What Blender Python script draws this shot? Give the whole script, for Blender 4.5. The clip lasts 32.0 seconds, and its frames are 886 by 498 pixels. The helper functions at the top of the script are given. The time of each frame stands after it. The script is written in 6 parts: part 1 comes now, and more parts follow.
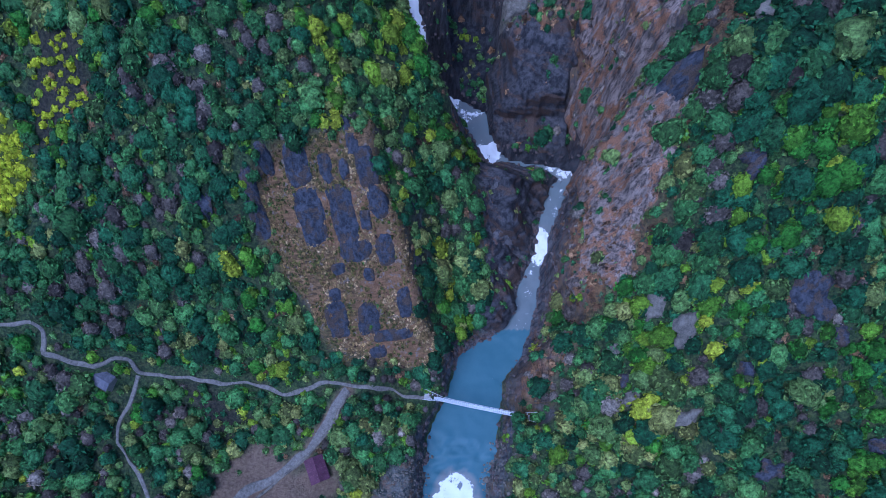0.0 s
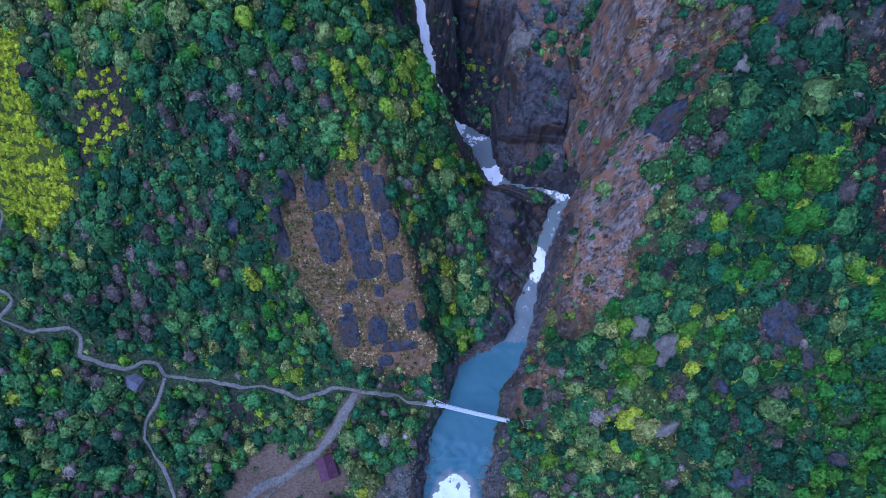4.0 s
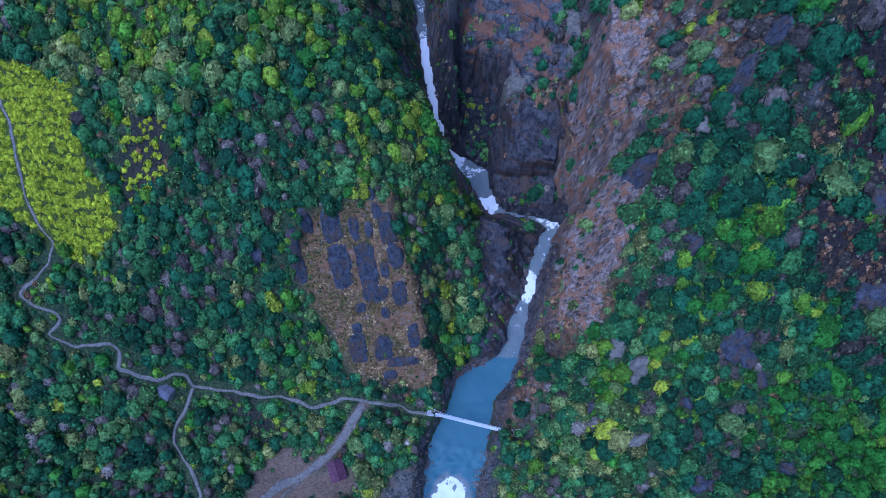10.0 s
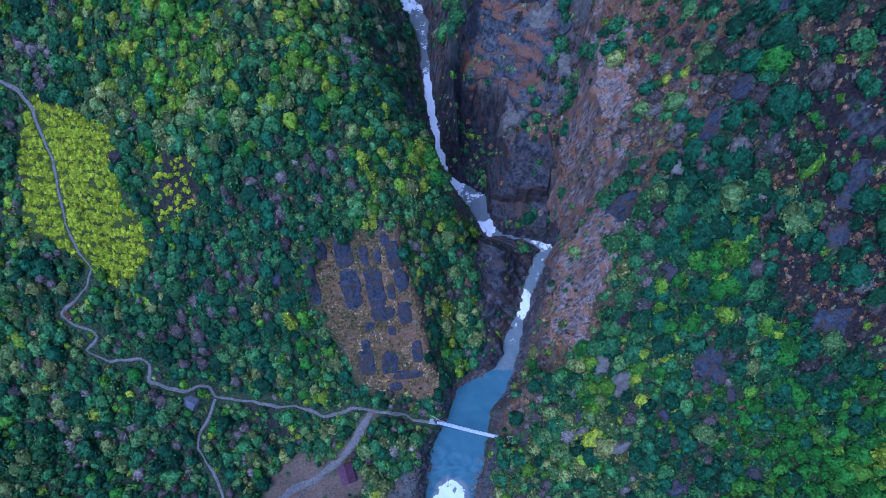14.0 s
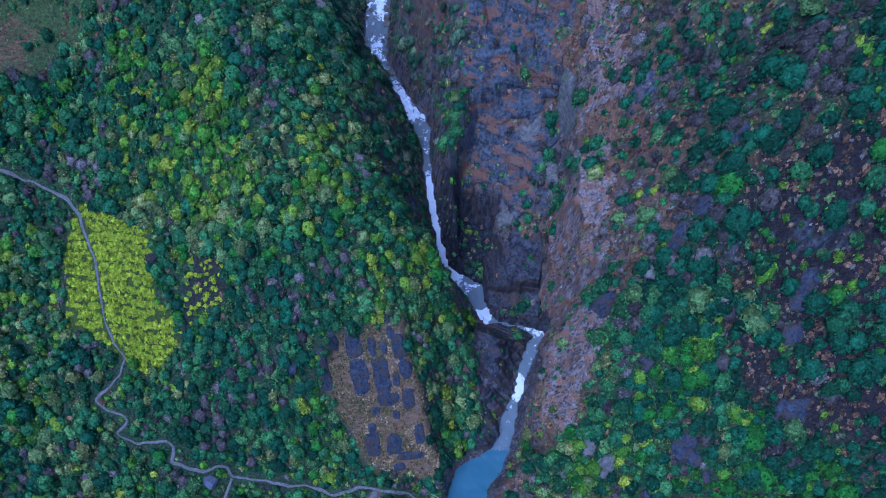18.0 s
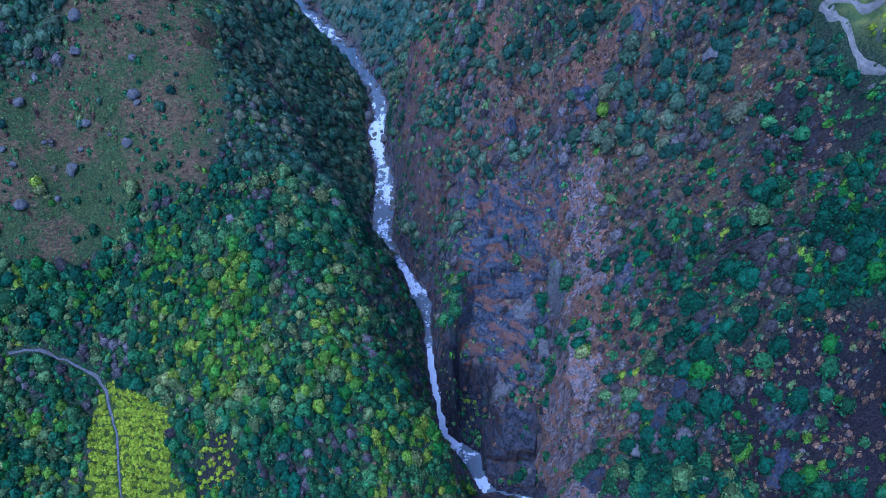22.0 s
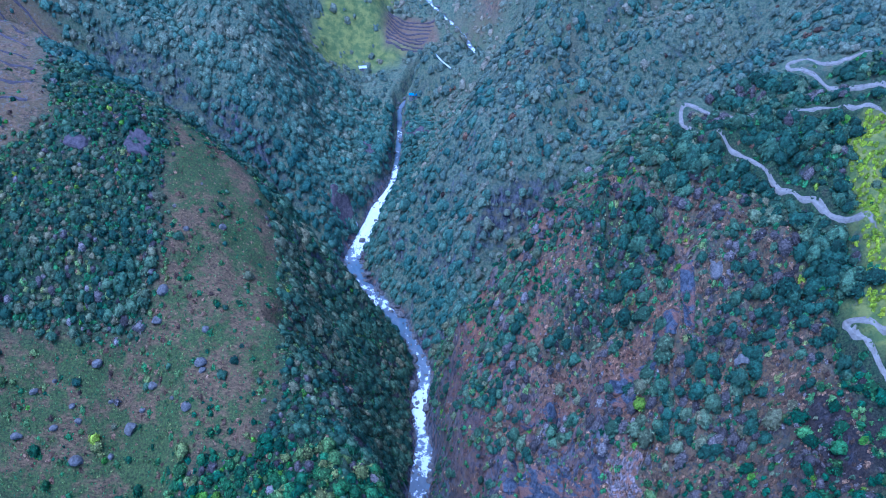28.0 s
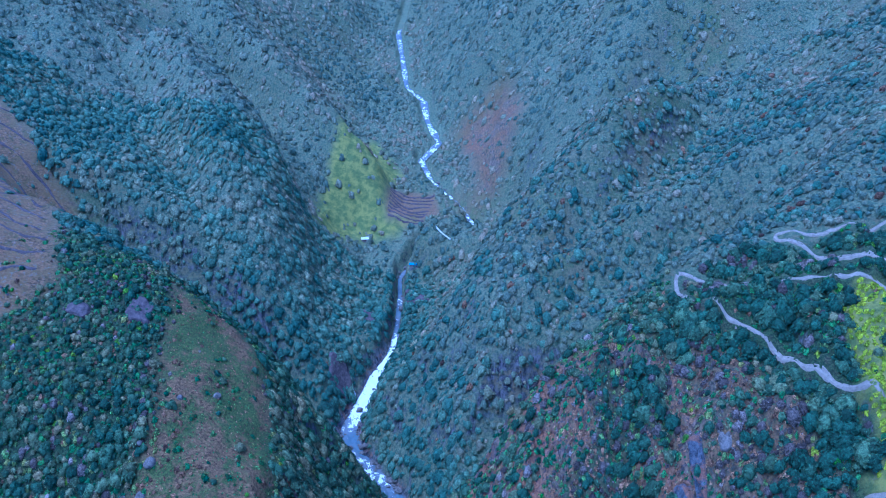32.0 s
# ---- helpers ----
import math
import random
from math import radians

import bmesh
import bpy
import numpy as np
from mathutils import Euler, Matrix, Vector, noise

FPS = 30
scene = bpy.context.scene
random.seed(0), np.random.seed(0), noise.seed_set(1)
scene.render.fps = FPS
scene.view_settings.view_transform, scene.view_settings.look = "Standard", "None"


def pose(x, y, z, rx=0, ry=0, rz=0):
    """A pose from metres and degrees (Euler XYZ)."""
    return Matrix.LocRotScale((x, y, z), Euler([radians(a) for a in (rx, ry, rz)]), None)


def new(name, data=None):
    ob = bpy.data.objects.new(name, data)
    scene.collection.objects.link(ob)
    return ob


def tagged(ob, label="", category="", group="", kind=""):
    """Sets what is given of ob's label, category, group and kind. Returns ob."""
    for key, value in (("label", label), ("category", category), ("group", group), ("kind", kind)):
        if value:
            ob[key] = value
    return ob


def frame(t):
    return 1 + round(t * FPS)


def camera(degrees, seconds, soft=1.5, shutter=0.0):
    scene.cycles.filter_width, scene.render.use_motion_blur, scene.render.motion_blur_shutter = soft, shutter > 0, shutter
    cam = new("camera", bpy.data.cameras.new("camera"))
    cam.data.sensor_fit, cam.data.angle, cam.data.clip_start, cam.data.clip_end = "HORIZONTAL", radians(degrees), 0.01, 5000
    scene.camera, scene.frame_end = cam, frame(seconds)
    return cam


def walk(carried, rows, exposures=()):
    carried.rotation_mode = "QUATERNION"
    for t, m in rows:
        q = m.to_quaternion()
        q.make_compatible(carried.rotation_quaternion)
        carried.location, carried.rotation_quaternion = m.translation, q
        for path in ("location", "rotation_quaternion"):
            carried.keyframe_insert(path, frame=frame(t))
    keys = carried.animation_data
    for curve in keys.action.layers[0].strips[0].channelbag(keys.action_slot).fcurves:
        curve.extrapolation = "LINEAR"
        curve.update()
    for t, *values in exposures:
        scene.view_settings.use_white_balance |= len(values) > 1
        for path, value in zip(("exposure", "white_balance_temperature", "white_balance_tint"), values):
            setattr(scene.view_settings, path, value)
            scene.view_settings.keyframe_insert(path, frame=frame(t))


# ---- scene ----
cam = camera(64.8, 32.0, 0.45)
METRES, EYE, TILT, LEAN, TURN = 200.0, 280.0, -69.6, 0.0, 0.0
ROWS = [
    (0.0, 0.0, 0.0, 0.0, 0.0, 0.0, -0.0),
    (0.5, -0.0012, -0.0139, 0.0062, 0.03, -0.06, -0.27),
    (1.0, -0.002, -0.0274, 0.0117, 0.08, -0.09, -0.55),
    (1.5, -0.003, -0.0409, 0.0171, 0.14, -0.12, -0.79),
    (2.0, -0.0031, -0.0544, 0.0218, 0.24, -0.11, -1.04),
    (2.5, -0.0037, -0.0681, 0.0266, 0.3, -0.13, -1.19),
    (3.0, -0.0023, -0.0815, 0.0317, 0.35, -0.14, -1.2),
    (3.5, -0.0029, -0.0952, 0.0369, 0.31, -0.17, -1.22),
    (5.5, -0.0038, -0.1488, 0.0579, 0.21, -0.23, -1.49),
    (6.0, -0.0039, -0.1618, 0.0627, 0.21, -0.21, -1.54),
    (6.5, -0.0038, -0.1748, 0.0678, 0.23, -0.21, -1.58),
    (7.0, -0.0038, -0.188, 0.0729, 0.25, -0.21, -1.64),
    (7.5, -0.0036, -0.2009, 0.0776, 0.24, -0.21, -1.68),
    (8.0, -0.0036, -0.2145, 0.0823, 0.25, -0.21, -1.72),
    (8.5, -0.0032, -0.2279, 0.0874, 0.28, -0.23, -1.75),
    (9.0, -0.0031, -0.2416, 0.0919, 0.27, -0.22, -1.79),
    (9.5, -0.0033, -0.255, 0.097, 0.28, -0.23, -1.82),
    (10.0, -0.0039, -0.2684, 0.1017, 0.29, -0.23, -1.86),
    (10.5, -0.0039, -0.2816, 0.1066, 0.31, -0.23, -1.88),
    (11.0, -0.0044, -0.2949, 0.1117, 0.31, -0.23, -1.89),
    (11.5, -0.0047, -0.3081, 0.1166, 0.3, -0.22, -1.91),
    (12.0, -0.0053, -0.3245, 0.1226, 0.28, -0.27, -1.92),
    (12.5, -0.0054, -0.3466, 0.1315, 0.27, -0.3, -1.98),
    (13.0, -0.0055, -0.3687, 0.1406, 0.29, -0.3, -1.97),
    (13.5, -0.0051, -0.3907, 0.1493, 0.36, -0.28, -1.96),
    (14.0, -0.006, -0.4127, 0.158, 0.37, -0.25, -1.95),
    (14.5, -0.0058, -0.4348, 0.1662, 0.39, -0.21, -1.96),
    (16.5, -0.0067, -0.5233, 0.2008, 0.42, 1.96, -2.02),
    (17.0, -0.0075, -0.5456, 0.2093, 0.4, 2.92, -2.02),
    (17.5, -0.0073, -0.5682, 0.2174, 0.4, 3.94, -2.03),
    (18.0, -0.0078, -0.5907, 0.2258, 0.38, 5.01, -2.02),
    (18.5, -0.0072, -0.6132, 0.2344, 0.37, 6.11, -2.0),
    (19.0, -0.009, -0.6359, 0.2428, 0.31, 7.24, -1.99),
    (19.5, -0.0089, -0.6584, 0.251, 0.32, 8.42, -2.0),
    (20.0, -0.0101, -0.6813, 0.2594, 0.27, 10.02, -2.0),
    (20.5, -0.0105, -0.7038, 0.2675, 0.24, 11.67, -2.01),
    (21.0, -0.008, -0.726, 0.276, 0.35, 13.27, -2.06),
    (21.5, -0.0092, -0.7487, 0.2846, 0.34, 14.92, -2.06),
    (22.0, -0.0098, -0.7714, 0.293, 0.35, 16.56, -2.08),
    (22.5, -0.0111, -0.794, 0.3007, 0.3, 18.28, -2.11),
    (23.0, -0.0109, -0.8161, 0.3086, 0.32, 20.02, -2.16),
    (23.5, -0.0111, -0.8383, 0.3169, 0.32, 21.74, -2.2),
    (24.0, -0.0101, -0.8607, 0.3256, 0.36, 23.44, -2.28),
    (24.5, -0.0115, -0.8832, 0.334, 0.53, 25.13, -2.79),
    (25.0, -0.0114, -0.8968, 0.3398, 1.5, 26.72, -5.21),
    (25.5, -0.0104, -0.9022, 0.3413, 2.08, 28.35, -6.62),
    (27.5, -0.0147, -0.9023, 0.3361, 1.83, 34.91, -6.65),
    (28.0, -0.0135, -0.9027, 0.3382, 1.84, 36.47, -6.67),
    (28.5, -0.0125, -0.904, 0.3406, 1.86, 38.03, -6.66),
    (29.0, -0.0127, -0.9017, 0.3368, 1.83, 39.79, -6.67),
    (29.5, -0.0118, -0.9046, 0.3395, 1.83, 41.38, -6.69),
    (30.0, -0.0102, -0.9075, 0.3426, 1.89, 43.03, -6.72),
    (30.5, -0.0111, -0.9069, 0.3415, 1.88, 44.82, -6.7),
    (31.0, -0.0109, -0.9066, 0.3408, 1.86, 46.59, -6.68),
    (31.5, -0.0106, -0.9053, 0.3391, 1.84, 48.38, -6.69),
    (32.0, -0.01, -0.9019, 0.3357, 1.85, 50.23, -6.69),
]
EXPOSURES = [(0.0, 0.29, 4120.0, 24.0), (12.0, 0.25, 3930.0, 23.5), (18.0, 0.22, 3820.0, 24.0), (22.0, 0.23, 3690.0, 23.0), (24.0, 0.37, 3690.0, 23.0), (25.0, 0.62, 3690.0, 23.0), (28.0, 0.79, 3620.0, 24.0), (32.0, 0.67, 3420.0, 23.0)]
walk(cam, [(t, pose(0, 0, EYE, TILT, LEAN, TURN) @ pose(METRES * x, METRES * y, METRES * z, 90 + pitch, roll, yaw)) for t, x, y, z, yaw, pitch, roll in ROWS], EXPOSURES)

# ---- light: a dull sky at dusk, soft sun behind cloud in the west ----
world = bpy.data.worlds.new("sky")
scene.world = world
world.use_nodes = True
wn = world.node_tree
wn.nodes.clear()
sky = wn.nodes.new("ShaderNodeTexSky")
sky.sky_type = "NISHITA"
sky.sun_disc = False
sky.sun_elevation, sky.sun_rotation = radians(68), radians(224)
sky.dust_density = 2.0
wback = wn.nodes.new("ShaderNodeBackground")
wback.inputs["Strength"].default_value = 0.11
wout = wn.nodes.new("ShaderNodeOutputWorld")
wn.links.new(sky.outputs[0], wback.inputs[0])
wn.links.new(wback.outputs[0], wout.inputs[0])
sun_data = bpy.data.lights.new("sun", "SUN")
sun_data.energy, sun_data.angle, sun_data.color = 1.75, radians(32), (1.0, 0.90, 0.78)
sun = new("sun", sun_data)
sun.rotation_euler = Vector((0.26, 0.27, -0.93)).to_track_quat("-Z", "Y").to_euler()

# ---- the shape of the valley ----
# Cross-sections of the valley: heights above the river at fixed distances to its west and east.
WEST_AT = (-900, -420, -260, -180, -120, -75, -40, -16)
EAST_AT = (16, 40, 70, 105, 150, 220, 330, 520, 900)
sections = []


def section(y, west, east):
    sections.append((y, west, east))


section(-150, (216, 108, 73, 58, 46, 36, 26, 17), (9, 34, 67, 105, 148, 203, 273, 378, 573))
section(-30, (315, 131, 69, 42, 32, 23, 20, 18), (16, 33, 52, 71, 103, 162, 244, 363, 581))
section(25, (369, 149, 72, 31, 20, 12, 13, 21), (21, 38, 59, 64, 79, 148, 237, 359, 583))
section(60, (413, 169, 90, 60, 36, 32, 19, 24), (33, 56, 91, 94, 110, 163, 244, 362, 579))
section(95, (451, 178, 89, 72, 92, 87, 46, 10), (59, 103, 126, 129, 148, 192, 262, 370, 573))
section(130, (474, 185, 94, 96, 113, 92, 57, 10), (80, 131, 132, 145, 173, 216, 279, 379, 568))
section(170, (490, 201, 111, 103, 129, 127, 90, 49), (62, 87, 105, 145, 187, 231, 292, 387, 565))
section(215, (500, 222, 128, 99, 116, 123, 105, 78), (49, 44, 68, 127, 177, 231, 298, 391, 563))
section(265, (503, 253, 167, 137, 146, 134, 108, 83), (72, 83, 89, 110, 158, 232, 301, 392, 559))
section(325, (500, 287, 219, 197, 177, 150, 104, 74), (89, 115, 140, 153, 182, 232, 296, 386, 551))
section(400, (496, 306, 248, 233, 193, 138, 90, 63), (84, 111, 162, 197, 230, 246, 291, 376, 542))
section(480, (496, 299, 236, 206, 158, 104, 65, 46), (63, 89, 128, 169, 210, 242, 278, 362, 540))
section(580, (497, 269, 191, 148, 99, 50, 31, 26), (24, 46, 73, 105, 137, 172, 231, 343, 547))
section(700, (497, 232, 143, 93, 52, 24, 16, 18), (2, 8, 33, 74, 115, 156, 225, 340, 555))
section(850, (499, 202, 105, 58, 26, 12, 10, 12), (2, 3, 33, 76, 118, 169, 242, 352, 561))
section(1050, (508, 208, 107, 60, 30, 14, 8, 6), (2, 20, 55, 95, 135, 188, 259, 366, 565))
section(1300, (521, 236, 138, 88, 50, 22, 10, 3), (10, 39, 75, 111, 151, 205, 275, 378, 568))
section(1700, (541, 282, 191, 138, 90, 50, 21, 2), (36, 65, 100, 137, 177, 230, 297, 393, 572))

# The river from the plain to the upper valley: east, north, height, half width.
river = []


def reach(*stations):
    river.extend(stations)


reach((-30, -400, -40, 14), (-8, -60, -15, 13), (3, -5, -11, 12), (5, 12, -9, 13), (8, 26, -6.3, 14), (13, 43, -6, 11.5), (15, 53, -6, 10.5), (26, 62, -6, 7), (33, 74, -5.5, 4.5), (36, 86, -5, 4.5))
reach((41, 100, -4.2, 2.6), (44, 113, -1, 3), (49, 128, -0.3, 4.5), (56, 138, 0.2, 3.2), (46, 142, 1.6, 1.3), (30, 145, 2.0, 1.5), (23, 147, 2.3, 4.2), (20, 150, 5.2, 4.6), (17, 156, 5.6, 5), (14, 164, 6, 6.5), (5, 170, 7.2, 4), (-4, 176, 10, 2.8))
reach((-9, 194, 23, 2.2), (-13, 208, 30, 2.4), (-16, 225, 37, 2.6), (-19, 245, 39, 2.2), (-20, 255, 40, 4.5), (-26, 266, 41, 6.5), (-35, 282, 44, 3.2), (-43, 293, 46, 4), (-54, 307, 48, 6.5), (-55, 330, 51, 8), (-55, 349, 54, 8))
reach((-57, 363, 56, 6), (-63, 381, 60, 5), (-66, 399, 65, 6.5), (-64, 418, 70, 6), (-70, 435, 75, 6.5), (-80, 451, 80, 5), (-97, 471, 86, 9), (-121, 493, 94, 9), (-139, 506, 99, 9), (-149, 530, 107, 8), (-142, 556, 117, 8), (-134, 577, 134, 7))
reach((-124, 600, 147, 5), (-123, 627, 155, 4), (-127, 675, 172, 4), (-134, 715, 184, 4), (-112, 765, 201, 5), (-54, 800, 215, 6), (-80, 845, 231, 7), (-126, 900, 252, 7), (-144, 940, 268, 9), (-125, 985, 285, 9), (-150, 1040, 307, 10), (-163, 1091, 330, 10), (-196, 1130, 346, 8), (-240, 1300, 420, 8), (-300, 2600, 940, 8))
axis = [(-400, -60), (-60, 0), (30, 10), (80, 33), (110, 42), (150, 38), (185, 2), (220, -15), (260, -24), (300, -46), (360, -57), (420, -66), (480, -104), (530, -142), (600, -127), (680, -120), (800, -58), (900, -125), (1000, -128), (1130, -195), (1300, -230), (2600, -300)]


def hashed(ix, iy, seed):
    n = (ix.astype(np.int64) * 374761393 + iy.astype(np.int64) * 668265263 + seed * 1442695041) & 0xFFFFFFFF
    n = ((n ^ (n >> 13)) * 1274126177) & 0xFFFFFFFF
    return ((n ^ (n >> 16)) & 0xFFFF) / 65535.0


def value_noise(x, y, size, seed):
    """Smooth noise between -1 and 1 with lumps of that size."""
    u, v = np.asarray(x, float) / size, np.asarray(y, float) / size
    iu, iv = np.floor(u), np.floor(v)
    fu, fv = u - iu, v - iv
    fu, fv = fu * fu * (3 - 2 * fu), fv * fv * (3 - 2 * fv)
    a, b = hashed(iu, iv, seed), hashed(iu + 1, iv, seed)
    c, d = hashed(iu, iv + 1, seed), hashed(iu + 1, iv + 1, seed)
    return 2 * ((a + (b - a) * fu) * (1 - fv) + (c + (d - c) * fu) * fv) - 1


def rough(x, y, size, seed, octaves=3):
    total, amount = 0.0, 1.0
    for k in range(octaves):
        total = total + amount * value_noise(np.asarray(x) * (0.8 + 0.06 * k) + np.asarray(y) * 0.6, np.asarray(y) * 0.8 - np.asarray(x) * 0.6, size / 2 ** k, seed + 7 * k)
        amount *= 0.5
    return total


def box_blur(a, r, n):
    for _ in range(n):
        for ax in (0, 1):
            p = np.concatenate([np.repeat(a.take([0], ax), r, ax), a, np.repeat(a.take([-1], ax), r, ax)], ax)
            c = np.cumsum(p, ax)
            k = a.shape[ax]
            zero = np.zeros_like(c.take([0], ax))
            c = np.concatenate([zero, c], ax)
            a = (c.take(range(2 * r + 1, 2 * r + 1 + k), ax) - c.take(range(0, k), ax)) / (2 * r + 1)
    return a


RIV = np.array(river, float)
AXIS = np.array(axis, float)
CELL = 4.0
LX, LY = np.arange(-1000, 1000.1, CELL), np.arange(-420, 2600.1, CELL)


def hillside_lattice():
    at = np.array(WEST_AT + EAST_AT, float)
    ys = np.array([s[0] for s in sections], float)
    table = np.array([s[1] + s[2] for s in sections], float)
    table[:, 0], table[:, -1] = 500, 560
    along = np.array([np.interp(LY, ys, table[:, k]) for k in range(len(at))]).T
    base = np.interp(LY, RIV[:, 1], RIV[:, 2])
    # the river's height smoothed, so that no fall shows in the hillsides
    out = np.empty((len(LY), len(LX)))
    mid = np.interp(LY, AXIS[:, 0], AXIS[:, 1])
    for j in range(len(LY)):
        out[j] = base[j] + np.interp(LX - mid[j], at, along[j])
    return box_blur(out, 2, 2)


HILL = hillside_lattice()


def sample(a, x, y):
    fx, fy = np.clip((x - LX[0]) / CELL, 0, len(LX) - 1.001), np.clip((y - LY[0]) / CELL, 0, len(LY) - 1.001)
    i, j = fx.astype(int), fy.astype(int)
    fx, fy = fx - i, fy - j
    return (a[j, i] * (1 - fx) + a[j, i + 1] * fx) * (1 - fy) + (a[j + 1, i] * (1 - fx) + a[j + 1, i + 1] * fx) * fy


def river_near(x, y):
    """Distance from the river's middle (west negative), its height and its half width at the nearest place."""
    x, y = np.asarray(x, float), np.asarray(y, float)
    best = np.full(x.shape, 1e18)
    side, zed, half = np.zeros(x.shape), np.zeros(x.shape), np.ones(x.shape)
    for p, q in zip(RIV[:-1], RIV[1:]):
        e = q[:2] - p[:2]
        t = np.clip(((x - p[0]) * e[0] + (y - p[1]) * e[1]) / (e @ e), 0, 1)
        dx, dy = x - p[0] - t * e[0], y - p[1] - t * e[1]
        d2 = dx * dx + dy * dy
        m = d2 < best
        best = np.where(m, d2, best)
        side = np.where(m, np.where(dx * e[1] - dy * e[0] > 0, 1.0, -1.0), side)
        zed = np.where(m, p[2] + t * (q[2] - p[2]), zed)
        half = np.where(m, p[3] + t * (q[3] - p[3]), half)
    side = np.where(x > np.interp(y, RIV[:, 1], RIV[:, 0]), 1.0, -1.0)
    return np.sqrt(best) * side, zed, half


def bump(x, y, cx, cy, rx, ry, turn=0.0):
    """1 in the middle of an oval, falling smoothly to 0 at its rim."""
    c, s = math.cos(radians(turn)), math.sin(radians(turn))
    u, v = ((x - cx) * c + (y - cy) * s) / rx, (-(x - cx) * s + (y - cy) * c) / ry
    r = np.clip(1 - (u * u + v * v), 0, 1)
    return r * r * (3 - 2 * r)


SLAB = [(-54, 104), (-41, 112), (-25, 117), (-18, 97), (-11, 80), (-4, 64), (1, 52), (-39, 50), (-48, 68), (-57, 80), (-61, 90)]
RECESS = [(22, 148), (59, 139), (62, 176), (60, 212), (58, 238), (34, 244), (10, 238), (2, 208), (6, 190), (12, 174)]
GULLET = [(-14, 196), (-4, 172), (14, 148), (34, 138), (60, 130), (58, 152), (46, 166), (30, 168), (26, 200), (4, 206), (-8, 212)]
POCKET = [(3, 178), (20, 164), (29, 170), (27, 184), (24, 199), (12, 205), (0, 204)]
TERRACES = [(-169, 841), (-113, 853), (-104, 813), (-136, 772), (-163, 776)]
FIELD_WEST = [(-560, 640), (-400, 560), (-325, 430), (-300, 385), (-320, 355), (-560, 380)]


def inside(x, y, corners, soft=4.0):
    """1 inside the polygon, 0 outside, blurred over that many metres, with a ragged rim."""
    x = x + 2.4 * value_noise(x, y, 11, 51) + 1.0 * value_noise(x, y, 4, 52)
    y = y + 2.4 * value_noise(x, y, 11, 53) + 1.0 * value_noise(x, y, 4, 54)
    c = np.array(corners, float)
    hit = np.zeros(x.shape, bool)
    dist = np.full(x.shape, 1e9)
    for (x0, y0), (x1, y1) in zip(c, np.roll(c, -1, 0)):
        if y0 != y1:
            hit ^= ((y0 > y) != (y1 > y)) & (x < (x1 - x0) * (y - y0) / (y1 - y0) + x0)
        ex, ey = x1 - x0, y1 - y0
        t = np.clip(((x - x0) * ex + (y - y0) * ey) / (ex * ex + ey * ey + 1e-9), 0, 1)
        dist = np.minimum(dist, np.hypot(x - x0 - t * ex, y - y0 - t * ey))
    return np.clip(0.5 + np.where(hit, dist, -dist) / soft, 0, 1)


def ridged(x, y, size, seed):
    return 1 - 2 * np.abs(value_noise(x, y, size, seed))


def stepped(h, rise):
    k = h / rise
    f = k - np.floor(k)
    return rise * (np.floor(k) + np.clip((f - 0.62) / 0.38, 0, 1))


